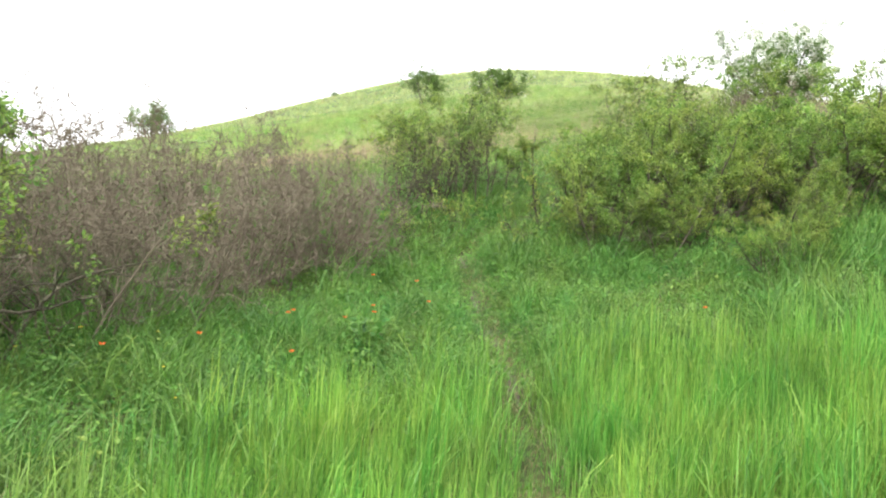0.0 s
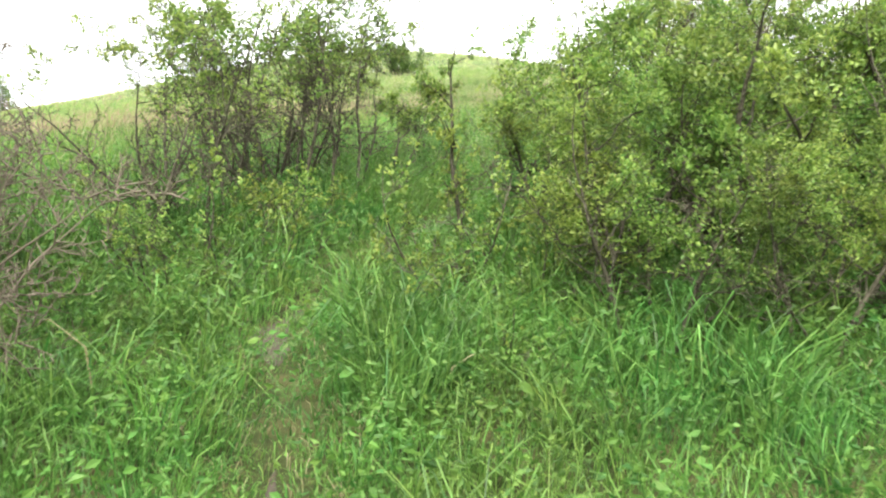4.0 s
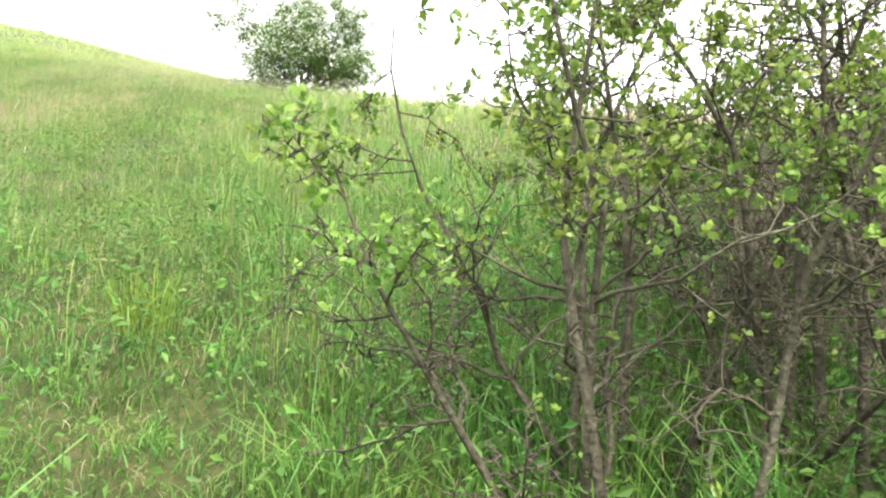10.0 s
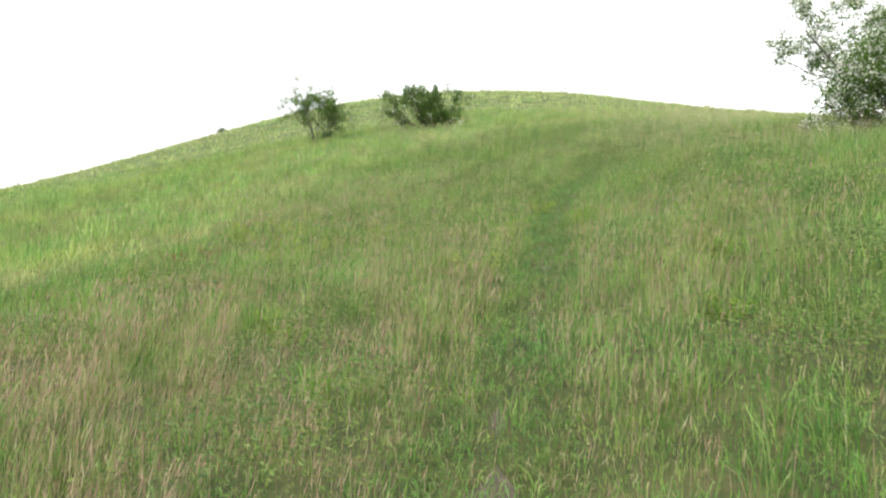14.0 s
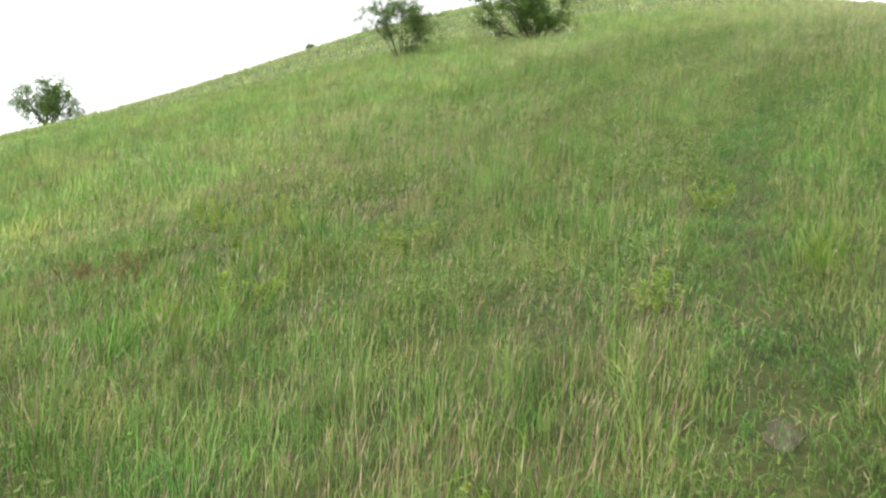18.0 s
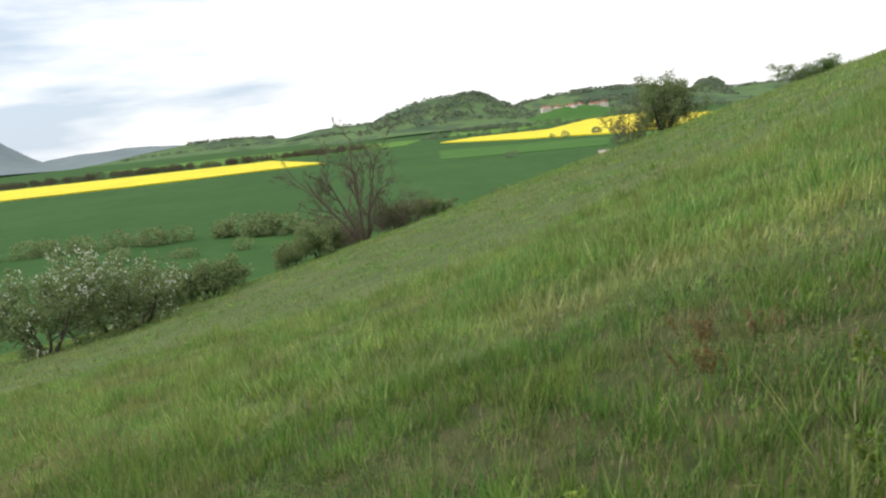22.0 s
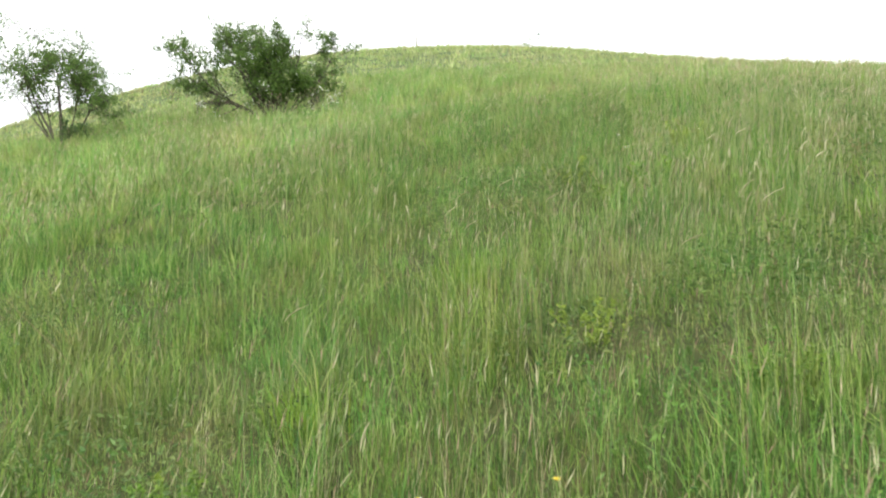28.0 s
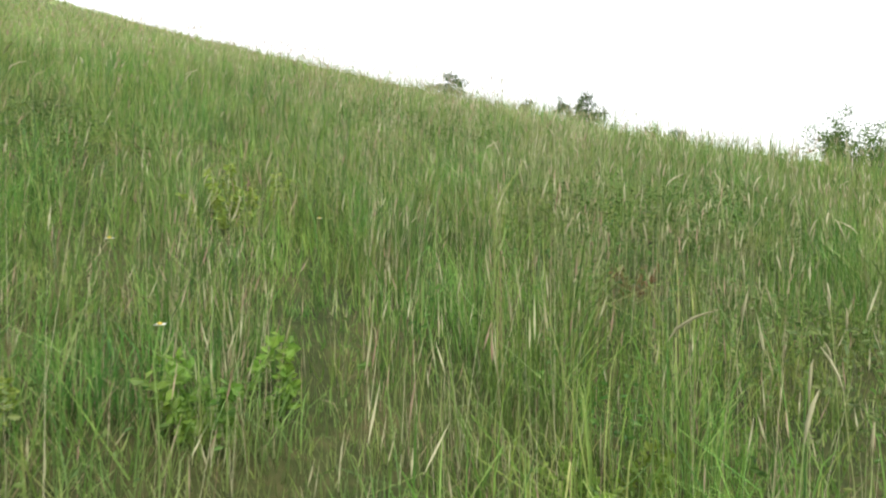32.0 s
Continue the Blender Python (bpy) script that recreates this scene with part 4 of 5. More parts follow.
shrub("hillside_bush", "open vase-shaped bush with bare lower stems", "bush", on_land(-7.05, 51.2), 10, 2.5, dict(TREE, first=0.55, kids=(7, 6, 4)), 63, radius=0.035, splay=0.72, foot=0.2, leaf=M_LEAF_MID, bark=M_DARKTWIG, leaf_size=0.060, per_tip=6.5, jitter=0.035, bunch=8, loose=0.06)
low2 = shrub("hillside_bush", "low dark green shrub on the slope", "bush", on_land(-6.6, 50.9), 6, 0.5, dict(TREE, kids=(5, 4)), 64, radius=0.02, splay=0.8, foot=0.25, leaf=M_LEAF_DARK, bark=M_DARKTWIG, leaf_size=0.09, per_tip=4, jitter=0.08)
t1 = shrub("hillside_tree", "small open-crowned tree standing on the slope", "tree", on_land(-36.5, 64.8), 5, 3.1, dict(TREE, first=0.12), 65, radius=0.09, splay=0.6, foot=0.3, leaf=M_LEAF_MID, bark=M_DARKTWIG, leaf_size=0.095, per_tip=9.0, jitter=0.12, bunch=8, loose=0.10, group="trees on the slope")
t2 = shrub("hillside_tree", "dense round green tree on the slope", "tree", on_land(-48.6, 41.5), 9, 3.4, TREE, 66, radius=0.10, splay=0.8, foot=0.4, leaf=M_HEDGE, bark=M_DARKTWIG, leaf_size=0.11, per_tip=6.5, jitter=0.08, bunch=8, loose=0.10, group="trees on the slope")
again(t1, -45.6, 50.7, 1.0, 0.95, sink=0.5, high=0.52)
again(d2, -51.5, 40.5, 0.5, 2.4)
again(d3, -50.5, 39.5, 1.5, 2.0)
f1 = shrub("hillside_bush", "small dark bush on the skyline", "bush", on_land(43.0, 72.8), 6, 1.6, TREE, 67, radius=0.03, splay=0.9, foot=0.2, leaf=M_LEAF_DARK, bark=M_DARKTWIG, leaf_size=0.075, per_tip=2.6, jitter=0.04, bunch=6, loose=0.05, group="skyline bushes")
again(f1, 47.0, 69.0, 1.0, 0.75)
again(f1, 26.0, 50.0, 2.0, 0.75, high=1.2)
again(f1, 21.4, 44.1, 0.4, 0.35)
again(t1, 33.4, 42.9, 2.4, 0.9)
shrub("sapling", "thin sparse sapling on the hilltop", "tree", on_land(13.2, 89.5), 2, 1.25, dict(TREE, kids=(4, 3)), 68, radius=0.035, splay=0.3, foot=0.05, leaf=M_LEAF_MID, bark=M_DARKTWIG, leaf_size=0.16, per_tip=1.6, jitter=0.06)
again(low2, -20.8, 77.0, 0.3, 0.8)
# bare tree and blossoming bushes down the slope
dead_tree = shrub("bare_tree", "tall leafless tree with spreading branches", "tree", on_land(-58.0, 19.9), 5, 7.4, dict(TREE, step=1.1, kids=(7, 6, 5, 4), ratio=(0.56, 0.50, 0.46, 0.5), rise=(0.05, 0.06, 0.05, 0.03, 0.0), angle=(25, 60), first=0.25, thin=0.014), 71, radius=0.14, splay=0.72, foot=0.4, bark=M_TWIG, per_tip=0, stem_name="limb")
b1 = shrub("slope_bush", "rounded grey-green bush with white blossom", "bush", on_land(-41.0, 7.0), 6, 3.2, dict(TREE, kids=(6, 5, 2)), 72, radius=0.08, splay=0.8, foot=0.5, leaf=M_HEDGE, bark=M_DARKTWIG, leaf_size=0.15, per_tip=9, jitter=0.22, blossom=230, blossom_size=0.085, group="bushes below the slope")
b2 = shrub("slope_bush", "rounded green bush at the foot of the slope", "bush", on_land(-55.0, 16.5), 6, 2.6, dict(TREE, kids=(5, 5, 2)), 73, radius=0.07, splay=0.85, foot=0.5, leaf=M_HEDGE, bark=M_DARKTWIG, leaf_size=0.18, per_tip=8, jitter=0.22, group="bushes below the slope")
for k, (x, y, s) in enumerate(((-57.0, 21.6, 2.4), (-59.6, 19.0, 2.6), (-56.2, 18.6, 2.1), (-57.6, 23.6, 2.2))):
    again((d1, d2, d3)[k % 3], x, y, k * 1.3, s)
for k, (x, y, s) in enumerate(((-45, 4.0, 1.2), (-48, 9.5, 1.0), (-38, 3.0, 1.15), (-52, 6.0, 0.9))):
    again((b1, b2)[k % 2 if k else 0], x, y, k * 1.7, s)
for k, (x, y, s) in enumerate(((-60, 22.5, 1.0), (-63, 18, 0.9), (-57, 14, 0.8), (-62, 26, 0.8), (-70, 34, 0.9))):
    again(b2, x, y, k * 1.7, s)

# ---- farmland ----
PLAIN = float(land(-400, 0))


def crop(label, corners, tall, mat, lift=0.0):
    bm = bmesh.new()
    lo = [bm.verts.new((x, y, PLAIN - 0.4)) for x, y in corners]
    f = bm.faces.new(lo)
    ext = bmesh.ops.extrude_face_region(bm, geom=[f])
    for e in ext["geom"]:
        if isinstance(e, bmesh.types.BMVert):
            e.co.z = PLAIN + tall
    bmesh.ops.recalc_face_normals(bm, faces=bm.faces)
    me = bpy.data.meshes.new("crop_field")
    bm.to_mesh(me)
    bm.free()
    me.materials.append(mat)
    return tagged(new("crop_field", me), label, "field", "fields of the plain")


crop("wide dark green cereal field", ((-135, -420), (-135, 170), (-463, 182), (-564, 208), (-631, 88), (-800, -15), (-770, -215), (-760, -600)), 0.5, M_CROP)
crop("mid green field beside the dark cereal", ((-640, 88), (-580, 218), (-717, 271), (-840, 108)), 0.45, M_CROP_MID)
crop("long strip of yellow flowering rapeseed", ((-781, -217), (-836, -22), (-1123, -113), (-1093, -311), (-1080, -700), (-760, -620)), 1.3, M_RAPE)
crop("yellow flowering rapeseed field below the village", ((-771, 306), (-912, 218), (-1125, 141), (-1218, 208), (-1206, 331), (-1700, 560), (-1800, 740), (-1017, 566), (-857, 469)), 1.3, M_RAPE)
crop("light green field on the far rise", ((-1500, 200), (-1332, 290), (-1820, 560), (-2300, 700), (-2200, 300)), 0.6, M_CROP_LIGHT)
crop("light green field strip beyond the rapeseed", ((-1150, -120), (-1200, 90), (-1500, 150), (-1800, -200), (-1700, -600)), 0.5, M_CROP_LIGHT)
crop("light green field beyond the dark cereal", ((-600, 230), (-720, 290), (-850, 480), (-1000, 570), (-900, 700), (-560, 420)), 0.5, M_CROP_LIGHT)


def hedge(label, a, b, n, tall, spread, seed, mat=M_FARWOOD):
    """A far row of shrubs, uncountable: leafy masses along a line."""
    r = np.random.default_rng(seed)
    k = r.uniform(0, 1, n)
    cx = a[0] + (b[0] - a[0]) * k + r.normal(0, spread, n)
    cy = a[1] + (b[1] - a[1]) * k + r.normal(0, spread, n)
    th = tall * r.uniform(0.35, 1.15, n)
    m = 300
    u = r.normal(0, 1, (n, m, 3))
    u /= np.linalg.norm(u, axis=2)[:, :, None]
    u = u * r.uniform(0.55, 1, (n, m, 1)) * np.stack([th * 0.7, th * 0.7, th * 0.5], -1)[:, None, :]
    c = np.stack([cx, cy, land(cx, cy) + th * 0.48], -1)
    at = (c[:, None, :] + u).reshape(-1, 3)
    v, t = leaf_arrays(at, (u / (np.linalg.norm(u, axis=2)[:, :, None] + 1e-6)).reshape(-1, 3), np.repeat(th * 0.12, m), r, fat=0.9)
    me = raw_mesh("hedgerow", v, tris=t, mats=(mat,), smooth=False)
    return tagged(new("hedgerow", me), label, "hedge", kind="stuff")


hedge("row of tall shrubs between the fields", (-270, -30), (-250, 10), 16, 8, 3, 81, M_HEDGE)
hedge("row of dark shrubs along the field edge", (-280, -140), (-270, -32), 30, 6.5, 3, 82, M_HEDGE)
hedge("scattered shrubs along the field edge", (-235, -60), (-225, 0), 6, 5, 3, 83, M_HEDGE)
hedge("shrubs along the foot of the slope", (-150, 20), (-140, 75), 16, 4.5, 5, 84, M_HEDGE)
hedge("brown hedge beyond the rapeseed", (-1180, -600), (-1230, 40), 230, 10, 12, 85, M_BROWNWOOD)
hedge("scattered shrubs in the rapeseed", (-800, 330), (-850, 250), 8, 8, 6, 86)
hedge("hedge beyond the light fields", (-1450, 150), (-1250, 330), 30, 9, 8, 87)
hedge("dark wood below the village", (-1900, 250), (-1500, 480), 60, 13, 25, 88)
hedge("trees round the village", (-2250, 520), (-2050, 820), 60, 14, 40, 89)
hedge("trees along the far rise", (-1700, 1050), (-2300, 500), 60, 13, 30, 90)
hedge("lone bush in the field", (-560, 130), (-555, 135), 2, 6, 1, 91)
crop("short stretch of pale farm track", ((-475, 176), (-520, 190), (-522, 200), (-472, 186)), 0.55, M_TRACK)


def far_hill(label, az, dist, sigma, top_deg, depth, seed, mat=M_FARHILL, lumps=0.06, woods=()):
    """A far hill: a long mound whose crest shows top_deg above the level line."""
    e = Vector((0.9, 19.3, 5.8))
    d = Vector((-math.sin(radians(az)), math.cos(radians(az)), 0))
    s = Vector((-d.y, d.x, 0))
    H = e.z + dist * math.tan(radians(top_deg)) - PLAIN
    half = dist * math.tan(radians(sigma))
    us = np.linspace(-3, 3, 90)
    vs = np.linspace(-2.4, 2.4, 26)
    U, V_ = np.meshgrid(us, vs)
    hgt = H * np.exp(-0.5 * (np.abs(U) ** 2.6 + V_ ** 2)) * (1 + lumps * ripple(U * 6, V_ * 3, 1.0, seed) + lumps * 0.5 * ripple(U * 17, V_ * 9, 1.0, seed + 1))
    c = e + d * dist
    x = c.x + s.x * U * half + d.x * V_ * depth
    y = c.y + s.y * U * half + d.y * V_ * depth
    i = np.arange(U.size).reshape(U.shape)
    q = np.stack([i[:-1, :-1], i[:-1, 1:], i[1:, 1:], i[1:, :-1]], -1).reshape(-1, 4)
    me = raw_mesh("distant_hill", np.stack([x, y, PLAIN - 2 + hgt], -1), q, mats=(mat,))
    for k, (u0, u1, v0, v1, n, tall) in enumerate(woods):
        r = np.random.default_rng(seed * 10 + k)
        uu, vv = r.uniform(u0, u1, n), r.uniform(v0, v1, n)
        zz = PLAIN - 2 + H * np.exp(-0.5 * (np.abs(uu) ** 2.6 + vv ** 2))
        th = tall * r.uniform(0.5, 1.2, n)
        m = 26
        w = r.normal(0, 1, (n, m, 3))
        w /= np.linalg.norm(w, axis=2)[:, :, None]
        mid = np.stack([c.x + s.x * uu * half + d.x * vv * depth, c.y + s.y * uu * half + d.y * vv * depth, zz + th * 0.2], -1)
        at = mid[:, None, :] + w * np.stack([th, th, th * 0.5], -1)[:, None, :]
        v, t = leaf_arrays(at.reshape(-1, 3), w.reshape(-1, 3), np.repeat(th * 0.7, m), r, fat=1.0)
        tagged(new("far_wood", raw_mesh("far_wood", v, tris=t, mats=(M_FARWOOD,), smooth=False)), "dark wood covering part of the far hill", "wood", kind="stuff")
    return tagged(new("distant_hill", me), label, "hill", "distant hills", "structure")


far_hill("broad wooded hill on the horizon", 83.2, 2700, 4.6, 1.70, 260, 1, woods=((-1.3, 1.2, -1.7, 0.2, 330, 8), (-1.6, 1.3, -1.35, -1.2, 90, 8), (-0.2, 1.0, -1.0, -0.8, 60, 8), (-2.0, -0.6, -0.6, -0.4, 36, 7)))
far_hill("flat wooded crown of the broad hill", 81.4, 2680, 2.2, 1.84, 150, 2, M_FARHILL, 0.03, woods=((-1.1, 1.2, -1.9, 0.3, 330, 9),))
far_hill("long low wooded ridge behind the village", 72.0, 3000, 6.2, 1.08, 260, 3, woods=((-1.2, 1.0, -0.5, 0.2, 225, 11), (-0.9, 0.2, -1.3, -1.0, 90, 9)))
far_hill("small cone-shaped hill on the horizon", 63.9, 3300, 1.0, 0.94, 260, 4, M_FARHILL, 0.05, woods=((-1.9, 1.9, -1.5, 0.3, 300, 10),))
far_hill("low green ridge on the horizon", 100.5, 3600, 5.0, 0.27, 250, 5, woods=((-0.8, 0.4, -0.4, 0.2, 90, 10), (-1.5, 1.2, -1.5, -1.3, 60, 8)))
far_hill("low green ridge on the horizon", 91.0, 3400, 4.0, 0.40, 250, 6, woods=((-1.2, 0.2, -0.3, 0.2, 39, 9), (-1.0, 1.0, -1.4, -1.2, 60, 8)))
# farthest two hills: their blue is painted haze, not leaf colour
far_hill("wooded hill far off, tinted blue for haze", 117.0, 3600, 3.2, 2.35, 250, 7, M_FARBLUE, 0.04)
far_hill("ridge behind the fields, tinted blue for haze", 107.0, 3900, 5.5, 0.42, 250, 10, M_FARBLUE, 0.05)
far_hill("low ridge beyond the fields", 60.5, 3500, 4.0, 0.22, 200, 8, woods=((-1.2, 1.2, -0.3, 0.2, 120, 10),))


# village on the rise
def house(x, y, w, l, h, turn, wall_mat):
    z = float(land(x, y)) + VILLAGE_UP
    top = thing("house", "distant village house with a red tiled roof", "house", "village houses", at=(x, y, z), turn=turn)
    bm = bmesh.new()
    bmesh.ops.create_cube(bm, size=1.0)
    for v in bm.verts:
        v.co = Vector((v.co.x * w, v.co.y * l, (v.co.z + 0.5) * (h + VILLAGE_UP) - VILLAGE_UP))
    me = bpy.data.meshes.new("wall")
    bm.to_mesh(me)
    bm.free()
    me.materials.append(wall_mat)
    sub("wall", me, top)
    o = 0.5
    a, b, k = w / 2 + o, l / 2 + o, w * 0.45
    v = [(-a, -b, h), (a, -b, h), (0, -b, h + k), (-a, b, h), (a, b, h), (0, b, h + k)]
    me = bpy.data.meshes.new("roof")
    me.from_pydata(v, [], [(0, 2, 5, 3), (1, 4, 5, 2), (0, 1, 2), (3, 5, 4), (0, 3, 4, 1)])
    me.materials.append(M_ROOF)
    sub("roof", me, top)
    for sx in (-1, 1):
        for yy in (-0.28, 0.0, 0.28):
            me = bpy.data.meshes.new("window")
            x0 = sx * (w / 2 + 0.02)
            y0 = yy * l
            me.from_pydata([(x0, y0 - 0.6, 1.2), (x0, y0 + 0.6, 1.2), (x0, y0 + 0.6, 2.6), (x0, y0 - 0.6, 2.6), (x0 + sx * 0.1, y0 - 0.6, 1.2), (x0 + sx * 0.1, y0 + 0.6, 1.2), (x0 + sx * 0.1, y0 + 0.6, 2.6), (x0 + sx * 0.1, y0 - 0.6, 2.6)], [],
                           [(0, 1, 2, 3), (4, 5, 6, 7), (0, 1, 5, 4), (2, 3, 7, 6), (1, 2, 6, 5), (0, 3, 7, 4)])
            me.materials.append(M_GLASS)
            sub("window", me, top)
    return top


VILLAGE_UP = 30.0
vr = random.Random(5)
for k in range(16):
    house(-2230 + vr.uniform(-70, 60), 590 + k * 13 + vr.uniform(-9, 9), vr.uniform(8, 13), vr.uniform(10, 19), vr.uniform(5, 10), vr.uniform(0, 3), M_PLASTER)
far_hill("green rise that carries the village", 73.5, 2330, 2.6, 0.10, 120, 9, M_CROP_MID, 0.02)


# ---- post on the hilltop ----
def post(x, y):
    top = thing("marker_post", "thin weathered wooden post on the hilltop", "post", at=on_land(x, y, 0.1))
    bm = bmesh.new()
    bmesh.ops.create_cone(bm, cap_ends=True, segments=8, radius1=0.055, radius2=0.045, depth=1.15, matrix=Matrix.Translation((0, 0, 0.575)))
    me = bpy.data.meshes.new("shaft")
    bm.to_mesh(me)
    bm.free()
    me.materials.append(M_POST)
    sub("shaft", me, top)
    bm = bmesh.new()
    bmesh.ops.create_cone(bm, cap_ends=True, segments=8, radius1=0.046, radius2=0.010, depth=0.06, matrix=Matrix.Translation((0, 0, 1.18)))
    me = bpy.data.meshes.new("tip")
    bm.to_mesh(me)
    bm.free()
    me.materials.append(M_POST)
    sub("tip", me, top)


post(3.6, 85.5)

# ---- herbs and flowers of the meadow ----
def herb(name, label, at, leaves, spread, tall, size, mat, seed, group="", stems=9, droop=0.1):
    """A clump of upright stalks set with leaves all the way up."""
    r = np.random.default_rng(seed)
    top = thing(name, label, "plant", group, at=at)
    rr = random.Random(seed)
    runs, anchors = [], []
    for k in range(stems):
        a = rr.uniform(0, 6.28)
        o = Vector((math.cos(a), math.sin(a), 0)) * spread * 0.5 * rr.uniform(0, 1)
        d = Vector((math.cos(a) * 0.35, math.sin(a) * 0.35, 1)).normalized()
        h = tall * rr.uniform(0.55, 1.1)
        pts = [o + d * h * f + Vector((0.04 * math.sin(k + 3 * f), 0.04 * math.cos(2 * k + 2 * f), 0)) * f - Vector((0, 0, 0.03)) for f in (0, 0.35, 0.7, 1.0)]
        runs.append((pts, [0.004, 0.0035, 0.003, 0.0015], 3))
        for f in np.linspace(0.12, 1.0, max(3, leaves // stems // 2)):
            j = min(2, int(f * 3))
            q = pts[j].lerp(pts[j + 1], f * 3 - j)
            anchors.append((q, d))
    for run in runs:
        v, q = tube_arrays([run])
        sub("stalk", raw_mesh("stalk", v, q, mats=(mat,)), top)
    a = np.array([x[0] for x in anchors])
    pick = r.integers(0, len(a), leaves)
    al = r.normal(0, 1, (leaves, 3)) * np.array([1, 1, 0.3])
    v, t = leaf_arrays(a[pick], al, np.full(leaves, size), r, droop=droop)
    sub("leaves", raw_mesh("leaves", v, tris=t, mats=(mat,), smooth=False), top)
    return top


def tuft(name, label, at, n, tall, spread, width, mat, seed, plume=None, group=""):
    """A bunch of grass, with plumes where they show."""
    r = np.random.default_rng(seed)
    top = thing(name, label, "grass tuft", group, at=at)
    away = r.normal(0, 1, (n, 2))
    p = np.concatenate([away * spread, np.full((n, 1), -0.02)], 1)
    v, q, t = blade_arrays(p, tall * r.uniform(0.5, 1.1, n), np.full(n, width), np.clip(np.abs(r.normal(0.35, 0.2, n)), 0, 0.9), away, seed)
    sub("foliage", raw_mesh("foliage", v, q, t, mats=(mat,), smooth=False), top)
    if plume:
        m = max(6, n // 5)
        v, q, t = seed_stems(p[:m], tall * r.uniform(0.95, 1.3, m), seed + 1, 0.07, 0.004)
        sub("plume", raw_mesh("plume", v, q, t, mats=(plume,), smooth=False), top, "pale feathery seed plumes")
    return top


def disc_petal(name, n, reach, width, cup, mat):
    """One petal, as mesh: a rounded bent leaf shape pointing along x."""
    v = [(0, 0, 0)]
    for f, w in ((0.35, 0.8), (0.75, 1.0), (1.0, 0.45)):
        z = cup * f * f
        v += [(reach * f, -width * w / 2, z + 0.15 * cup), (reach * f, 0, z), (reach * f, width * w / 2, z + 0.15 * cup)]
    me = bpy.data.meshes.new(name)
    me.from_pydata(v, [], [(0, 1, 2), (0, 2, 3), (1, 4, 5, 2), (2, 5, 6, 3), (4, 7, 8, 5), (5, 8, 9, 6)])
    me.materials.append(mat)
    return me


def flower(name, label, at, tall, petals, petal_mesh, eye_mat, stalk_mat, eye_size, group, lean=0.08):
    top = thing(name, label, "flower", group, at=at)
    runs = [([Vector((0, 0, -0.02)), Vector((lean * 0.3, 0, tall * 0.4)), Vector((lean * 0.7, 0.01, tall * 0.8)), Vector((lean, 0, tall))], [0.0022, 0.002, 0.0018, 0.0015], 3)]
    v, q = tube_arrays(runs)
    sub("stalk", raw_mesh("stalk", v, q, mats=(stalk_mat,)), top)
    for k in range(petals):
        o = sub("petal", petal_mesh, top)
        o.location, o.rotation_euler = (lean, 0, tall), (0.25, 0, 2 * math.pi * k / petals)
    bm = bmesh.new()
    bmesh.ops.create_uvsphere(bm, u_segments=8, v_segments=5, radius=eye_size, matrix=Matrix.Translation((lean, 0, tall + 0.003)) @ Matrix.Diagonal((1, 1, 0.6, 1)))
    me = bpy.data.meshes.new("flower_centre")
    bm.to_mesh(me)
    bm.free()
    me.materials.append(eye_mat)
    sub("flower_centre", me, top)
    return top


fr = random.Random(77)
# broad leaves under the grass, uncountable
hp, ha, hg, hr = tufted(-6, 8, -5, 11, 900, lambda x, y: START(x, y) * (1 - TALL(x, y)) * (off_trail(x, y) > 0.16), 91, 0.12, 10)
hp = hp + np.concatenate([np.zeros((len(hp), 2)), (0.03 + 0.34 * hr.random((len(hp), 1)) * (1 - START(hp[:, :1], hp[:, 1:2] + 3.0) * 0.3))], 1)
hv, ht = leaf_arrays(hp, hr.normal(0, 1, hp.shape) * np.array([1, 1, 0.2]), 0.036 * np.minimum(hg, 1.5), hr, droop=0.2, fat=0.5)
tagged(new("ground_herbs", raw_mesh("ground_herbs", hv, tris=ht, mats=(M_HERB,), smooth=False)), "low broad-leaved herbs under the tall grass", "herbs", kind="stuff")
hp, ha, hg, hr = tufted(-5, 9, 8, 41, 1500, lambda x, y: (off_walk(x, y) < 4.5) * (off_trail(x, y) > 0.32) * HERBY(x, y), 92, 0.10, 10)
hp = hp + np.concatenate([np.zeros((len(hp), 2)), (0.06 + 0.30 * np.sqrt(hr.random((len(hp), 1))) * (0.5 + 0.7 * HERBY(hp[:, :1], hp[:, 1:2])))], 1)
hv, ht = leaf_arrays(hp, hr.normal(0, 1, hp.shape) * np.array([1, 1, 0.2]), 0.026 * np.minimum(hg, 1.3), hr, droop=0.1, fat=0.45)
tagged(new("ground_herbs", raw_mesh("ground_herbs", hv, tris=ht, mats=(M_OLIVE,), smooth=False)), "patches of small-leaved herbs in the meadow", "herbs", kind="stuff")

# upright leafy stalks between the blades near the start
kr = np.random.default_rng(93)
kx, ky = kr.uniform(-5, 6, 7000), kr.uniform(-3, 9, 7000)
keep_ = (kr.random(7000) < START(kx, ky) * (1 - TALL(kx, ky)) * np.clip(0.35 + 0.9 * ripple(kx, ky, 0.9, 7), 0.08, 1)) & (off_trail(kx, ky) > 0.24) & (off_walk(kx, ky) < 4.5) & ~in_thicket(kx, ky)
kx, ky = kx[keep_], ky[keep_]
kh = kr.uniform(0.22, 0.52, len(kx))
k_lean = kr.normal(0, 0.12, (len(kx), 2))
step_ = np.tile(np.linspace(0.2, 1.0, 11), len(kx))
base_ = np.repeat(np.stack([kx, ky, land(kx, ky)], -1), 11, 0)
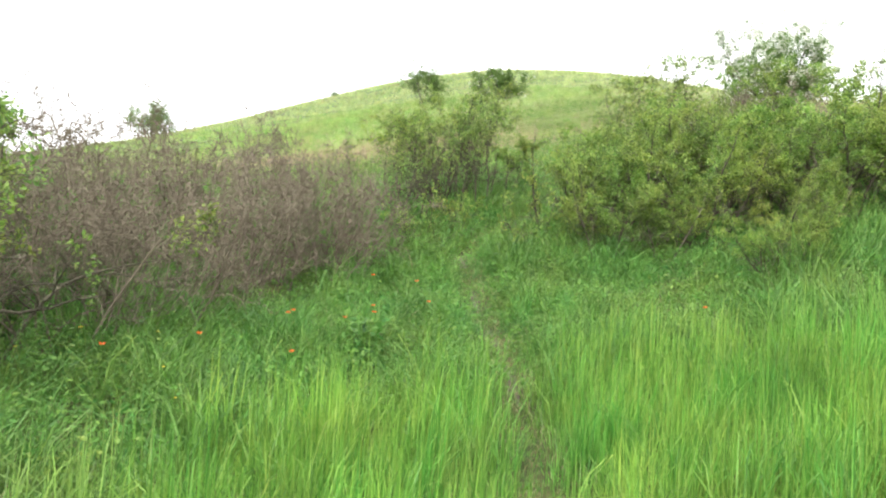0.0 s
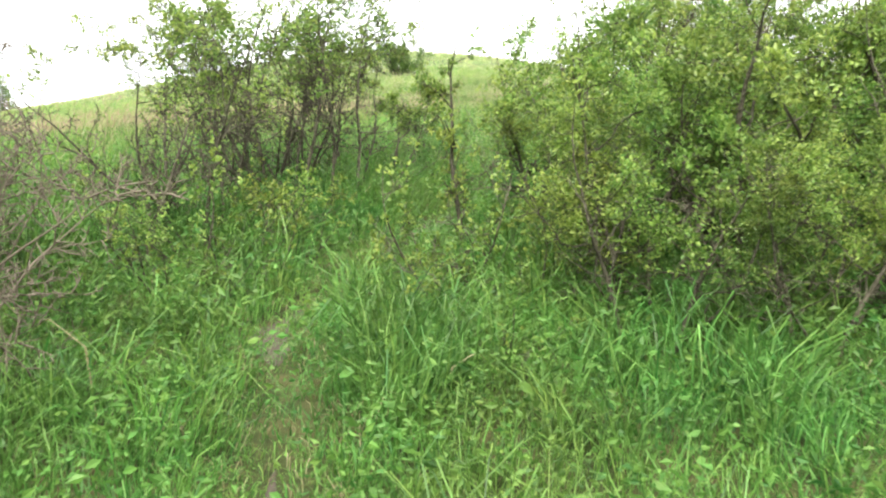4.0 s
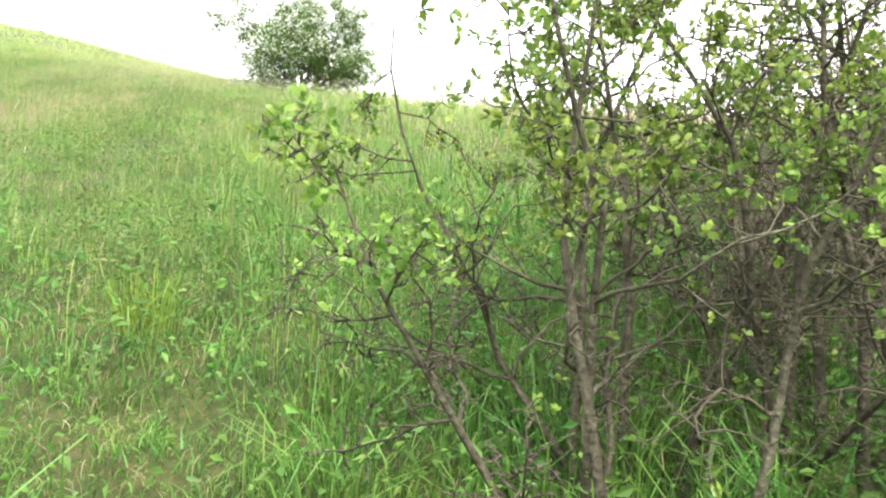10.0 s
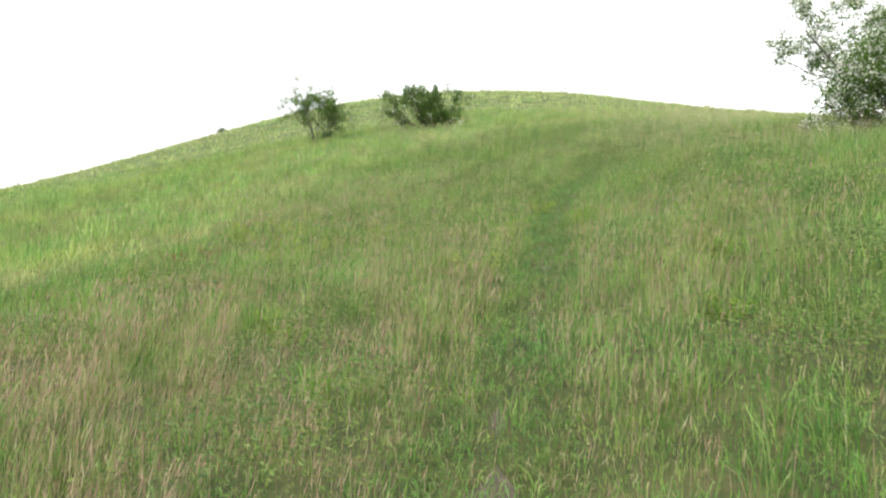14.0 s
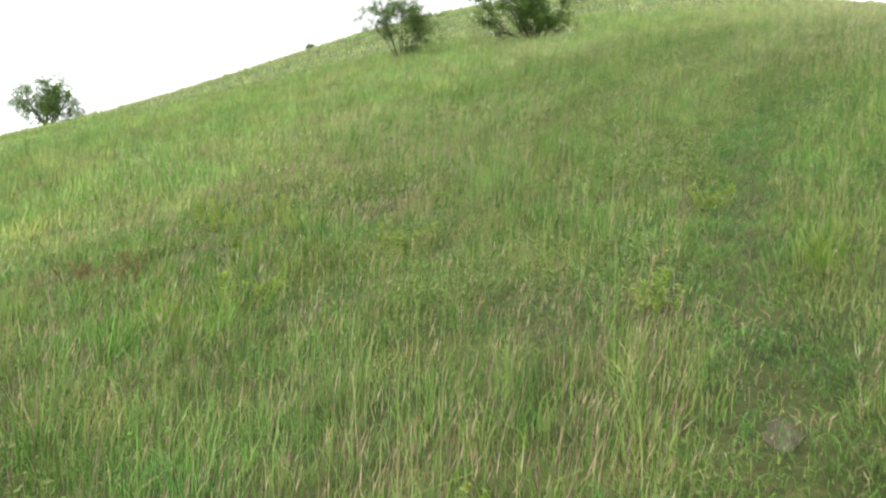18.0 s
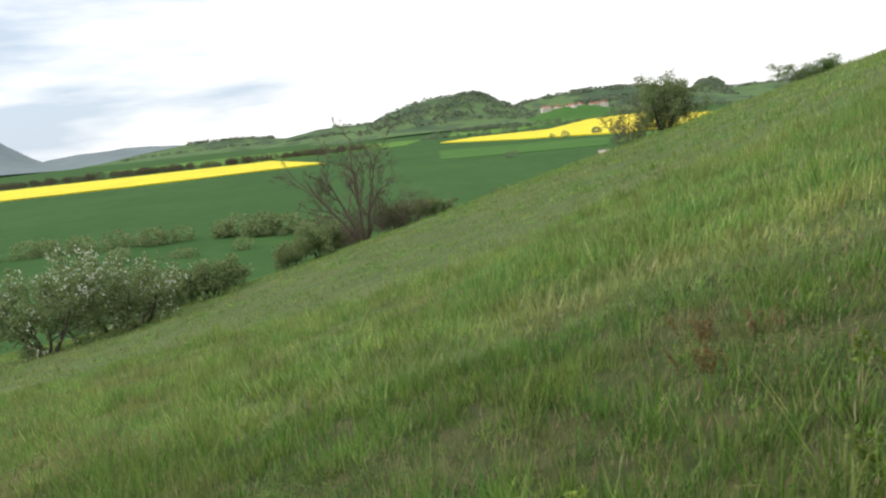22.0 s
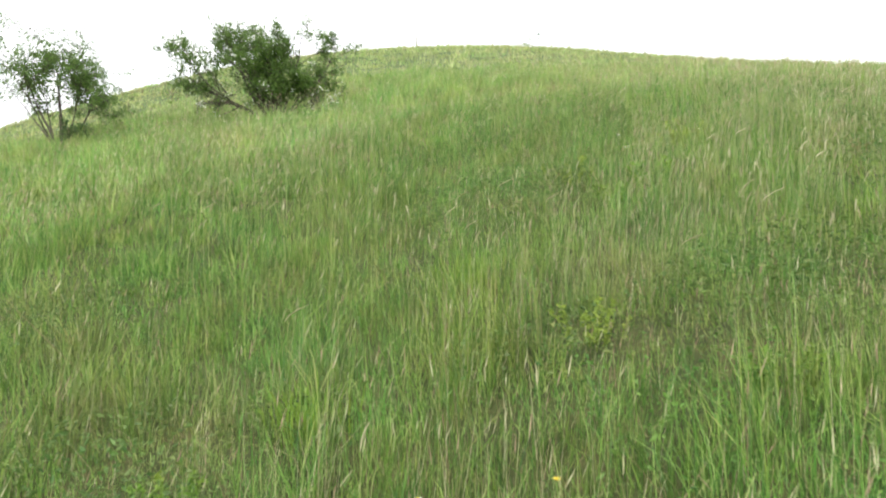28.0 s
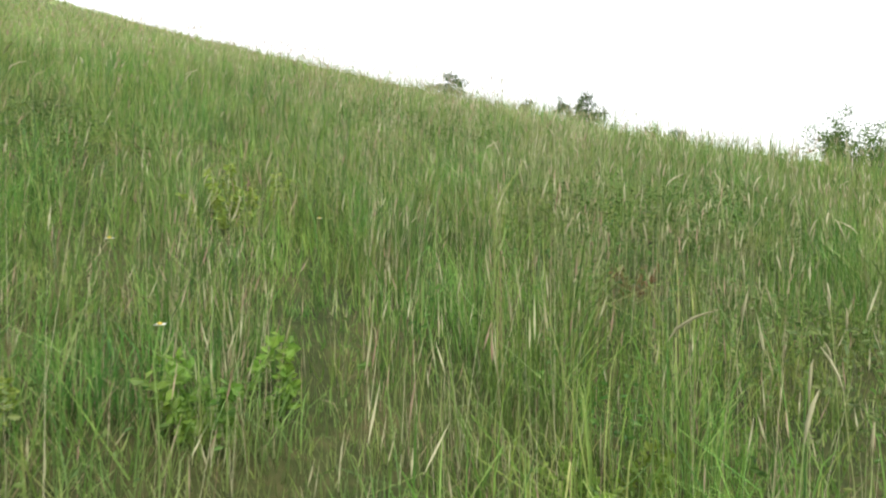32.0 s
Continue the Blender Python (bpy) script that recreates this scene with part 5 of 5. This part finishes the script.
kp = base_ + np.concatenate([np.repeat(k_lean * kh[:, None], 11, 0), np.repeat(kh, 11)[:, None]], 1) * step_[:, None]
spin_ = np.repeat(kr.uniform(0, 6.28, len(kx)), 11) + np.tile(np.arange(11) * 2.4, len(kx))
kv, kt = leaf_arrays(kp, np.stack([np.cos(spin_), np.sin(spin_), np.full(len(spin_), 0.15)], -1) * 2.2, (0.062 - 0.034 * step_), kr, droop=0.35, fat=0.46)
tagged(new("leafy_stalks", raw_mesh("leafy_stalks", kv, tris=kt, mats=(M_HERB,), smooth=False)), "upright leafy green weeds crowding beside the footpath", "herbs", kind="stuff")

# leafy weeds in loose patches of the open meadow
kx, ky = kr.uniform(-5, 8, 9000), kr.uniform(10, 40, 9000)
keep_ = (kr.random(9000) < np.clip(1.5 * ripple(kx, ky, 1.1, 13) - 0.35, 0.01, 0.8)) & (off_trail(kx, ky) > 0.3) & (off_walk(kx, ky) < 4.5)
kx, ky = kx[keep_], ky[keep_]
kh = kr.uniform(0.16, 0.38, len(kx))
k_lean = kr.normal(0, 0.2, (len(kx), 2))
step_ = np.tile(np.linspace(0.25, 1.0, 11), len(kx))
base_ = np.repeat(np.stack([kx, ky, land(kx, ky)], -1), 11, 0)
kp = base_ + np.concatenate([np.repeat(k_lean * kh[:, None], 11, 0), np.repeat(kh, 11)[:, None]], 1) * step_[:, None]
spin_ = np.repeat(kr.uniform(0, 6.28, len(kx)), 11) + np.tile(np.arange(11) * 2.4, len(kx))
kv, kt = leaf_arrays(kp, np.stack([np.cos(spin_), np.sin(spin_), np.full(len(spin_), 0.15)], -1) * 2.2, (0.046 - 0.022 * step_), kr, droop=0.3, fat=0.42)
tagged(new("leafy_stalks", raw_mesh("leafy_stalks", kv, tris=kt, mats=(M_HERB,), smooth=False)), "loose patches of small leafy weeds in the meadow", "herbs", kind="stuff")

# single plants that stand out
herb("broad_leaf_plant", "broad-leaved green plant standing in tall grass", on_land(-1.3, -0.9), 130, 0.25, 0.60, 0.085, M_HERB, 101, stems=7)
ha1 = herb("leafy_herb", "bright green leafy herb clump in the meadow", on_land(0.04, 11.9), 520, 0.30, 0.22, 0.030, M_FRESH, 102, "herb clumps", stems=9)
ha2 = herb("spurge", "yellow-green spurge clump in the meadow", on_land(0.7, 17.95), 800, 0.42, 0.30, 0.026, M_YELLOWGREEN, 103, "spurge clumps", stems=12)
ha3 = herb("silvery_herb", "pale silvery-leaved herb in the grass", on_land(1.95, 12.1), 240, 0.22, 0.28, 0.020, M_SILVER, 104, "silvery herbs", stems=8)
ha4 = herb("sorrel", "rust-red sorrel clump in the grass", on_land(-4.3, 23.0), 420, 0.40, 0.22, 0.028, M_RUST, 105, "sorrel clumps", stems=10)
for x, y, s in ((1.2, 20.3, 0.9), (-3.7, 24.8, 1.5), (-2.9, 25.0, 1.2), (-2.6, 26.5, 1.2), (0.3, 18.3, 0.8), (1.9, 22.5, 0.8), (-1.7, 21.3, 1.1), (-0.7, 22.4, 1.1), (3.9, 33.8, 0.9), (6.2, 38.6, 1.2), (-2.2, 23.9, 1.0), (4.6, 37.4, 1.1)):
    again(ha2, x, y, fr.uniform(0, 6), s)
for x, y, s in ((2.15, 12.35, 1.0), (2.4, 12.9, 0.8), (1.4, 9.6, 0.9), (0.2, 8.9, 1.0), (-0.3, 9.3, 0.9), (1.7, 10.9, 0.8), (4.6, 30.2, 1.0), (6.5, 33.3, 1.1)):
    again(ha3, x, y, fr.uniform(0, 6), s)
for x, y, s in ((-3.6, 22.7, 1.0), (-3.9, 23.3, 0.9), (7.4, 37.0, 0.7)):
    again(ha4, x, y, fr.uniform(0, 6), s)
for x, y, s in ((0.9, 13.0, 0.9), (-0.5, 13.4, 0.9), (-0.9, 16.4, 1.0), (-1.6, 22.6, 1.2), (-2.6, 23.3, 1.2), (-2.2, 25.6, 1.4), (0.4, 26.8, 1.0), (-0.6, 24.2, 1.1), (5.3, 37.1, 1.3), (4.8, 36.6, 1.0), (5.9, 36.2, 1.0), (4.5, 33.0, 1.0), (1.9, 33.0, 0.9), (2.2, 15.4, 1.0), (2.9, 17.2, 1.0), (3.4, 20.0, 1.0)):
    again(ha1, x, y, fr.uniform(0, 6), s)
ta = tuft("dry_grass_tuft", "pale dry grass tuft with feathery plumes", on_land(-0.1, 16.7), 46, 0.34, 0.09, 0.0045, M_DRY, 111, M_STRAW, "plumed tufts")
tc = tuft("dry_grass_tuft", "few tall pale grass plumes beside a bush", on_land(2.95, 2.3), 22, 0.62, 0.10, 0.006, M_LUSH, 113, M_STRAW, "plumed tufts")
for x, y, s in ((6.65, 36.8, 0.8), (5.6, 35.4, 0.9), (5.0, 31.6, 0.9), (4.3, 34.3, 0.7)):
    again(ta, x, y, fr.uniform(0, 6), s)
tb = tuft("bright_grass_tuft", "bright yellow-green bunch of broad grass", on_land(-0.9, 11.6), 110, 0.42, 0.10, 0.008, M_FRESH, 112, None, "bright tufts")
for x, y, s in ((-1.3, 12.0, 1.0), (-0.55, 11.9, 0.8), (-1.5, 11.5, 1.0), (1.3, 8.6, 0.8), (-0.2, 9.9, 0.8), (-0.4, 15.0, 0.7), (-1.2, 16.8, 0.8), (0.4, 27.6, 0.9), (1.7, 29.9, 0.9), (2.4, 33.4, 0.9), (3.3, 35.0, 0.8), (-2.2, 21.0, 0.9), (0.3, 22.8, 0.7), (2.2, 20.6, 0.8)):
    again(tb, x, y, fr.uniform(0, 6), s)
# pale slim ears on tall stalks in the upper meadow, past counting
er = np.random.default_rng(94)
ex, ey = er.uniform(-3, 11, 4200), er.uniform(27.5, 42, 4200)
keep_ = (er.random(4200) < np.clip(0.25 + 0.9 * ripple(ex, ey, 1.3, 11), 0.03, 1)) & (off_walk(ex, ey) < 6.5) & (off_walk(ex, ey) > 0.35)
ex, ey = ex[keep_], ey[keep_]
runs_, stalks_ = [], []
for x, y in zip(ex, ey):
    high, a = er.uniform(0.42, 0.78), er.normal(0.2, 0.9)
    d = Vector((math.cos(a), math.sin(a), 0))
    o, bend, long_ = Vector((x, y, float(land(x, y)))), er.uniform(0.0, 0.018) + (0.05 if er.random() < 0.12 else 0), er.uniform(0.055, 0.095)
    stalk = [o, o + d * 0.015 + Vector((0, 0, high * 0.5)), o + d * er.uniform(0.02, 0.07) + Vector((0, 0, high * 0.86))]
    up = (stalk[-1] - stalk[-2]).normalized()
    ear = [stalk[-1], stalk[-1] + up * long_ * 0.35 + d * bend * 0.3, stalk[-1] + up * long_ * 0.7 + d * bend, stalk[-1] + up * long_ * 0.95 + d * bend * 1.9]
    stalks_.append((stalk, [0.0019, 0.0017, 0.0013], 4))
    runs_.append((ear, [0.0013, 0.0044, 0.0038, 0.0009], 4))
ev, eq = tube_arrays(runs_)
sv_, sq_ = tube_arrays(stalks_)
tagged(new("grass_ears", raw_mesh("grass_ears", np.concatenate([ev, sv_]), np.concatenate([eq, sq_ + len(ev)]), quad_mat=np.repeat([0, 1], [len(eq), len(sq_)]), mats=(M_STRAW, M_GRASS_FAR))), "pale slim grass ears above the upper meadow", "grass", kind="stuff")

# poppies
pop = disc_petal("poppy_petal", 4, 0.019, 0.024, 0.012, M_POPPY)
po = flower("poppy", "small orange-red poppy in tall grass", on_land(-1.3, -0.9), 0.50, 4, pop, M_DARKTWIG, M_LUSH, 0.006, "poppies")
for x, y, s in ((-1.15, -1.0, 0.95), (-1.45, -1.15, 0.9), (-1.85, -1.35, 1.0), (-1.75, -1.3, 0.95), (-1.55, -2.4, 1.0), (-2.1, -2.3, 1.0), (-2.6, -2.7, 0.9), (-1.05, 0.1, 1.0), (-1.5, 0.2, 1.0), (-0.85, -0.4, 0.9), (1.5, -0.9, 1.0)):
    again(po, x, y, fr.uniform(0, 6), s)
# daisies and yellow meadow flowers
wp = disc_petal("white_petal", 8, 0.013, 0.007, 0.002, M_WHITE)
da = flower("daisy", "small white meadow daisy with yellow centre", on_land(2.64, 29.1), 0.33, 8, wp, M_YELLOW, M_GRASS, 0.005, "daisies")
for x, y in ((2.7, 29.05), (2.75, 29.0), (2.18, 29.2), (2.2, 29.3), (2.0, 28.9), (2.95, 29.3), (2.5, 29.6), (3.1, 29.9), (2.9, 30.3), (1.9, 29.8), (1.6, 29.5), (3.4, 30.4), (1.3, 28.7), (2.3, 28.7), (2.9, 28.8), (-2.6, 23.6), (-2.0, 23.2), (-1.1, 24.6), (0.1, 26.1), (-0.3, 26.6), (0.6, 26.4), (1.0, 27.3), (4.2, 31.2), (4.7, 31.9), (3.6, 31.7), (2.9, 32.2), (5.2, 37.6), (5.0, 36.9), (6.1, 37.6)):
    again(da, x, y, fr.uniform(0, 6), fr.uniform(0.85, 1.3))
yp = disc_petal("yellow_petal", 5, 0.011, 0.010, 0.003, M_YELLOW)
ye = flower("yellow_flower", "small yellow flower in the meadow grass", on_land(2.66, 30.7), 0.28, 5, yp, M_YELLOW, M_GRASS, 0.004, "yellow flowers")
for x, y in ((2.72, 30.75), (2.6, 30.6), (3.0, 30.9), (3.7, 31.3), (2.1, 30.1), (3.4, 32.0), (1.6, 28.9), (-2.9, -2.2), (-2.5, -1.9), (-3.1, -2.6), (-1.9, -2.9), (-2.3, -2.4), (1.2, 20.2), (1.3, 20.4)):
    again(ye, x, y, fr.uniform(0, 6), fr.uniform(0.85, 1.4))
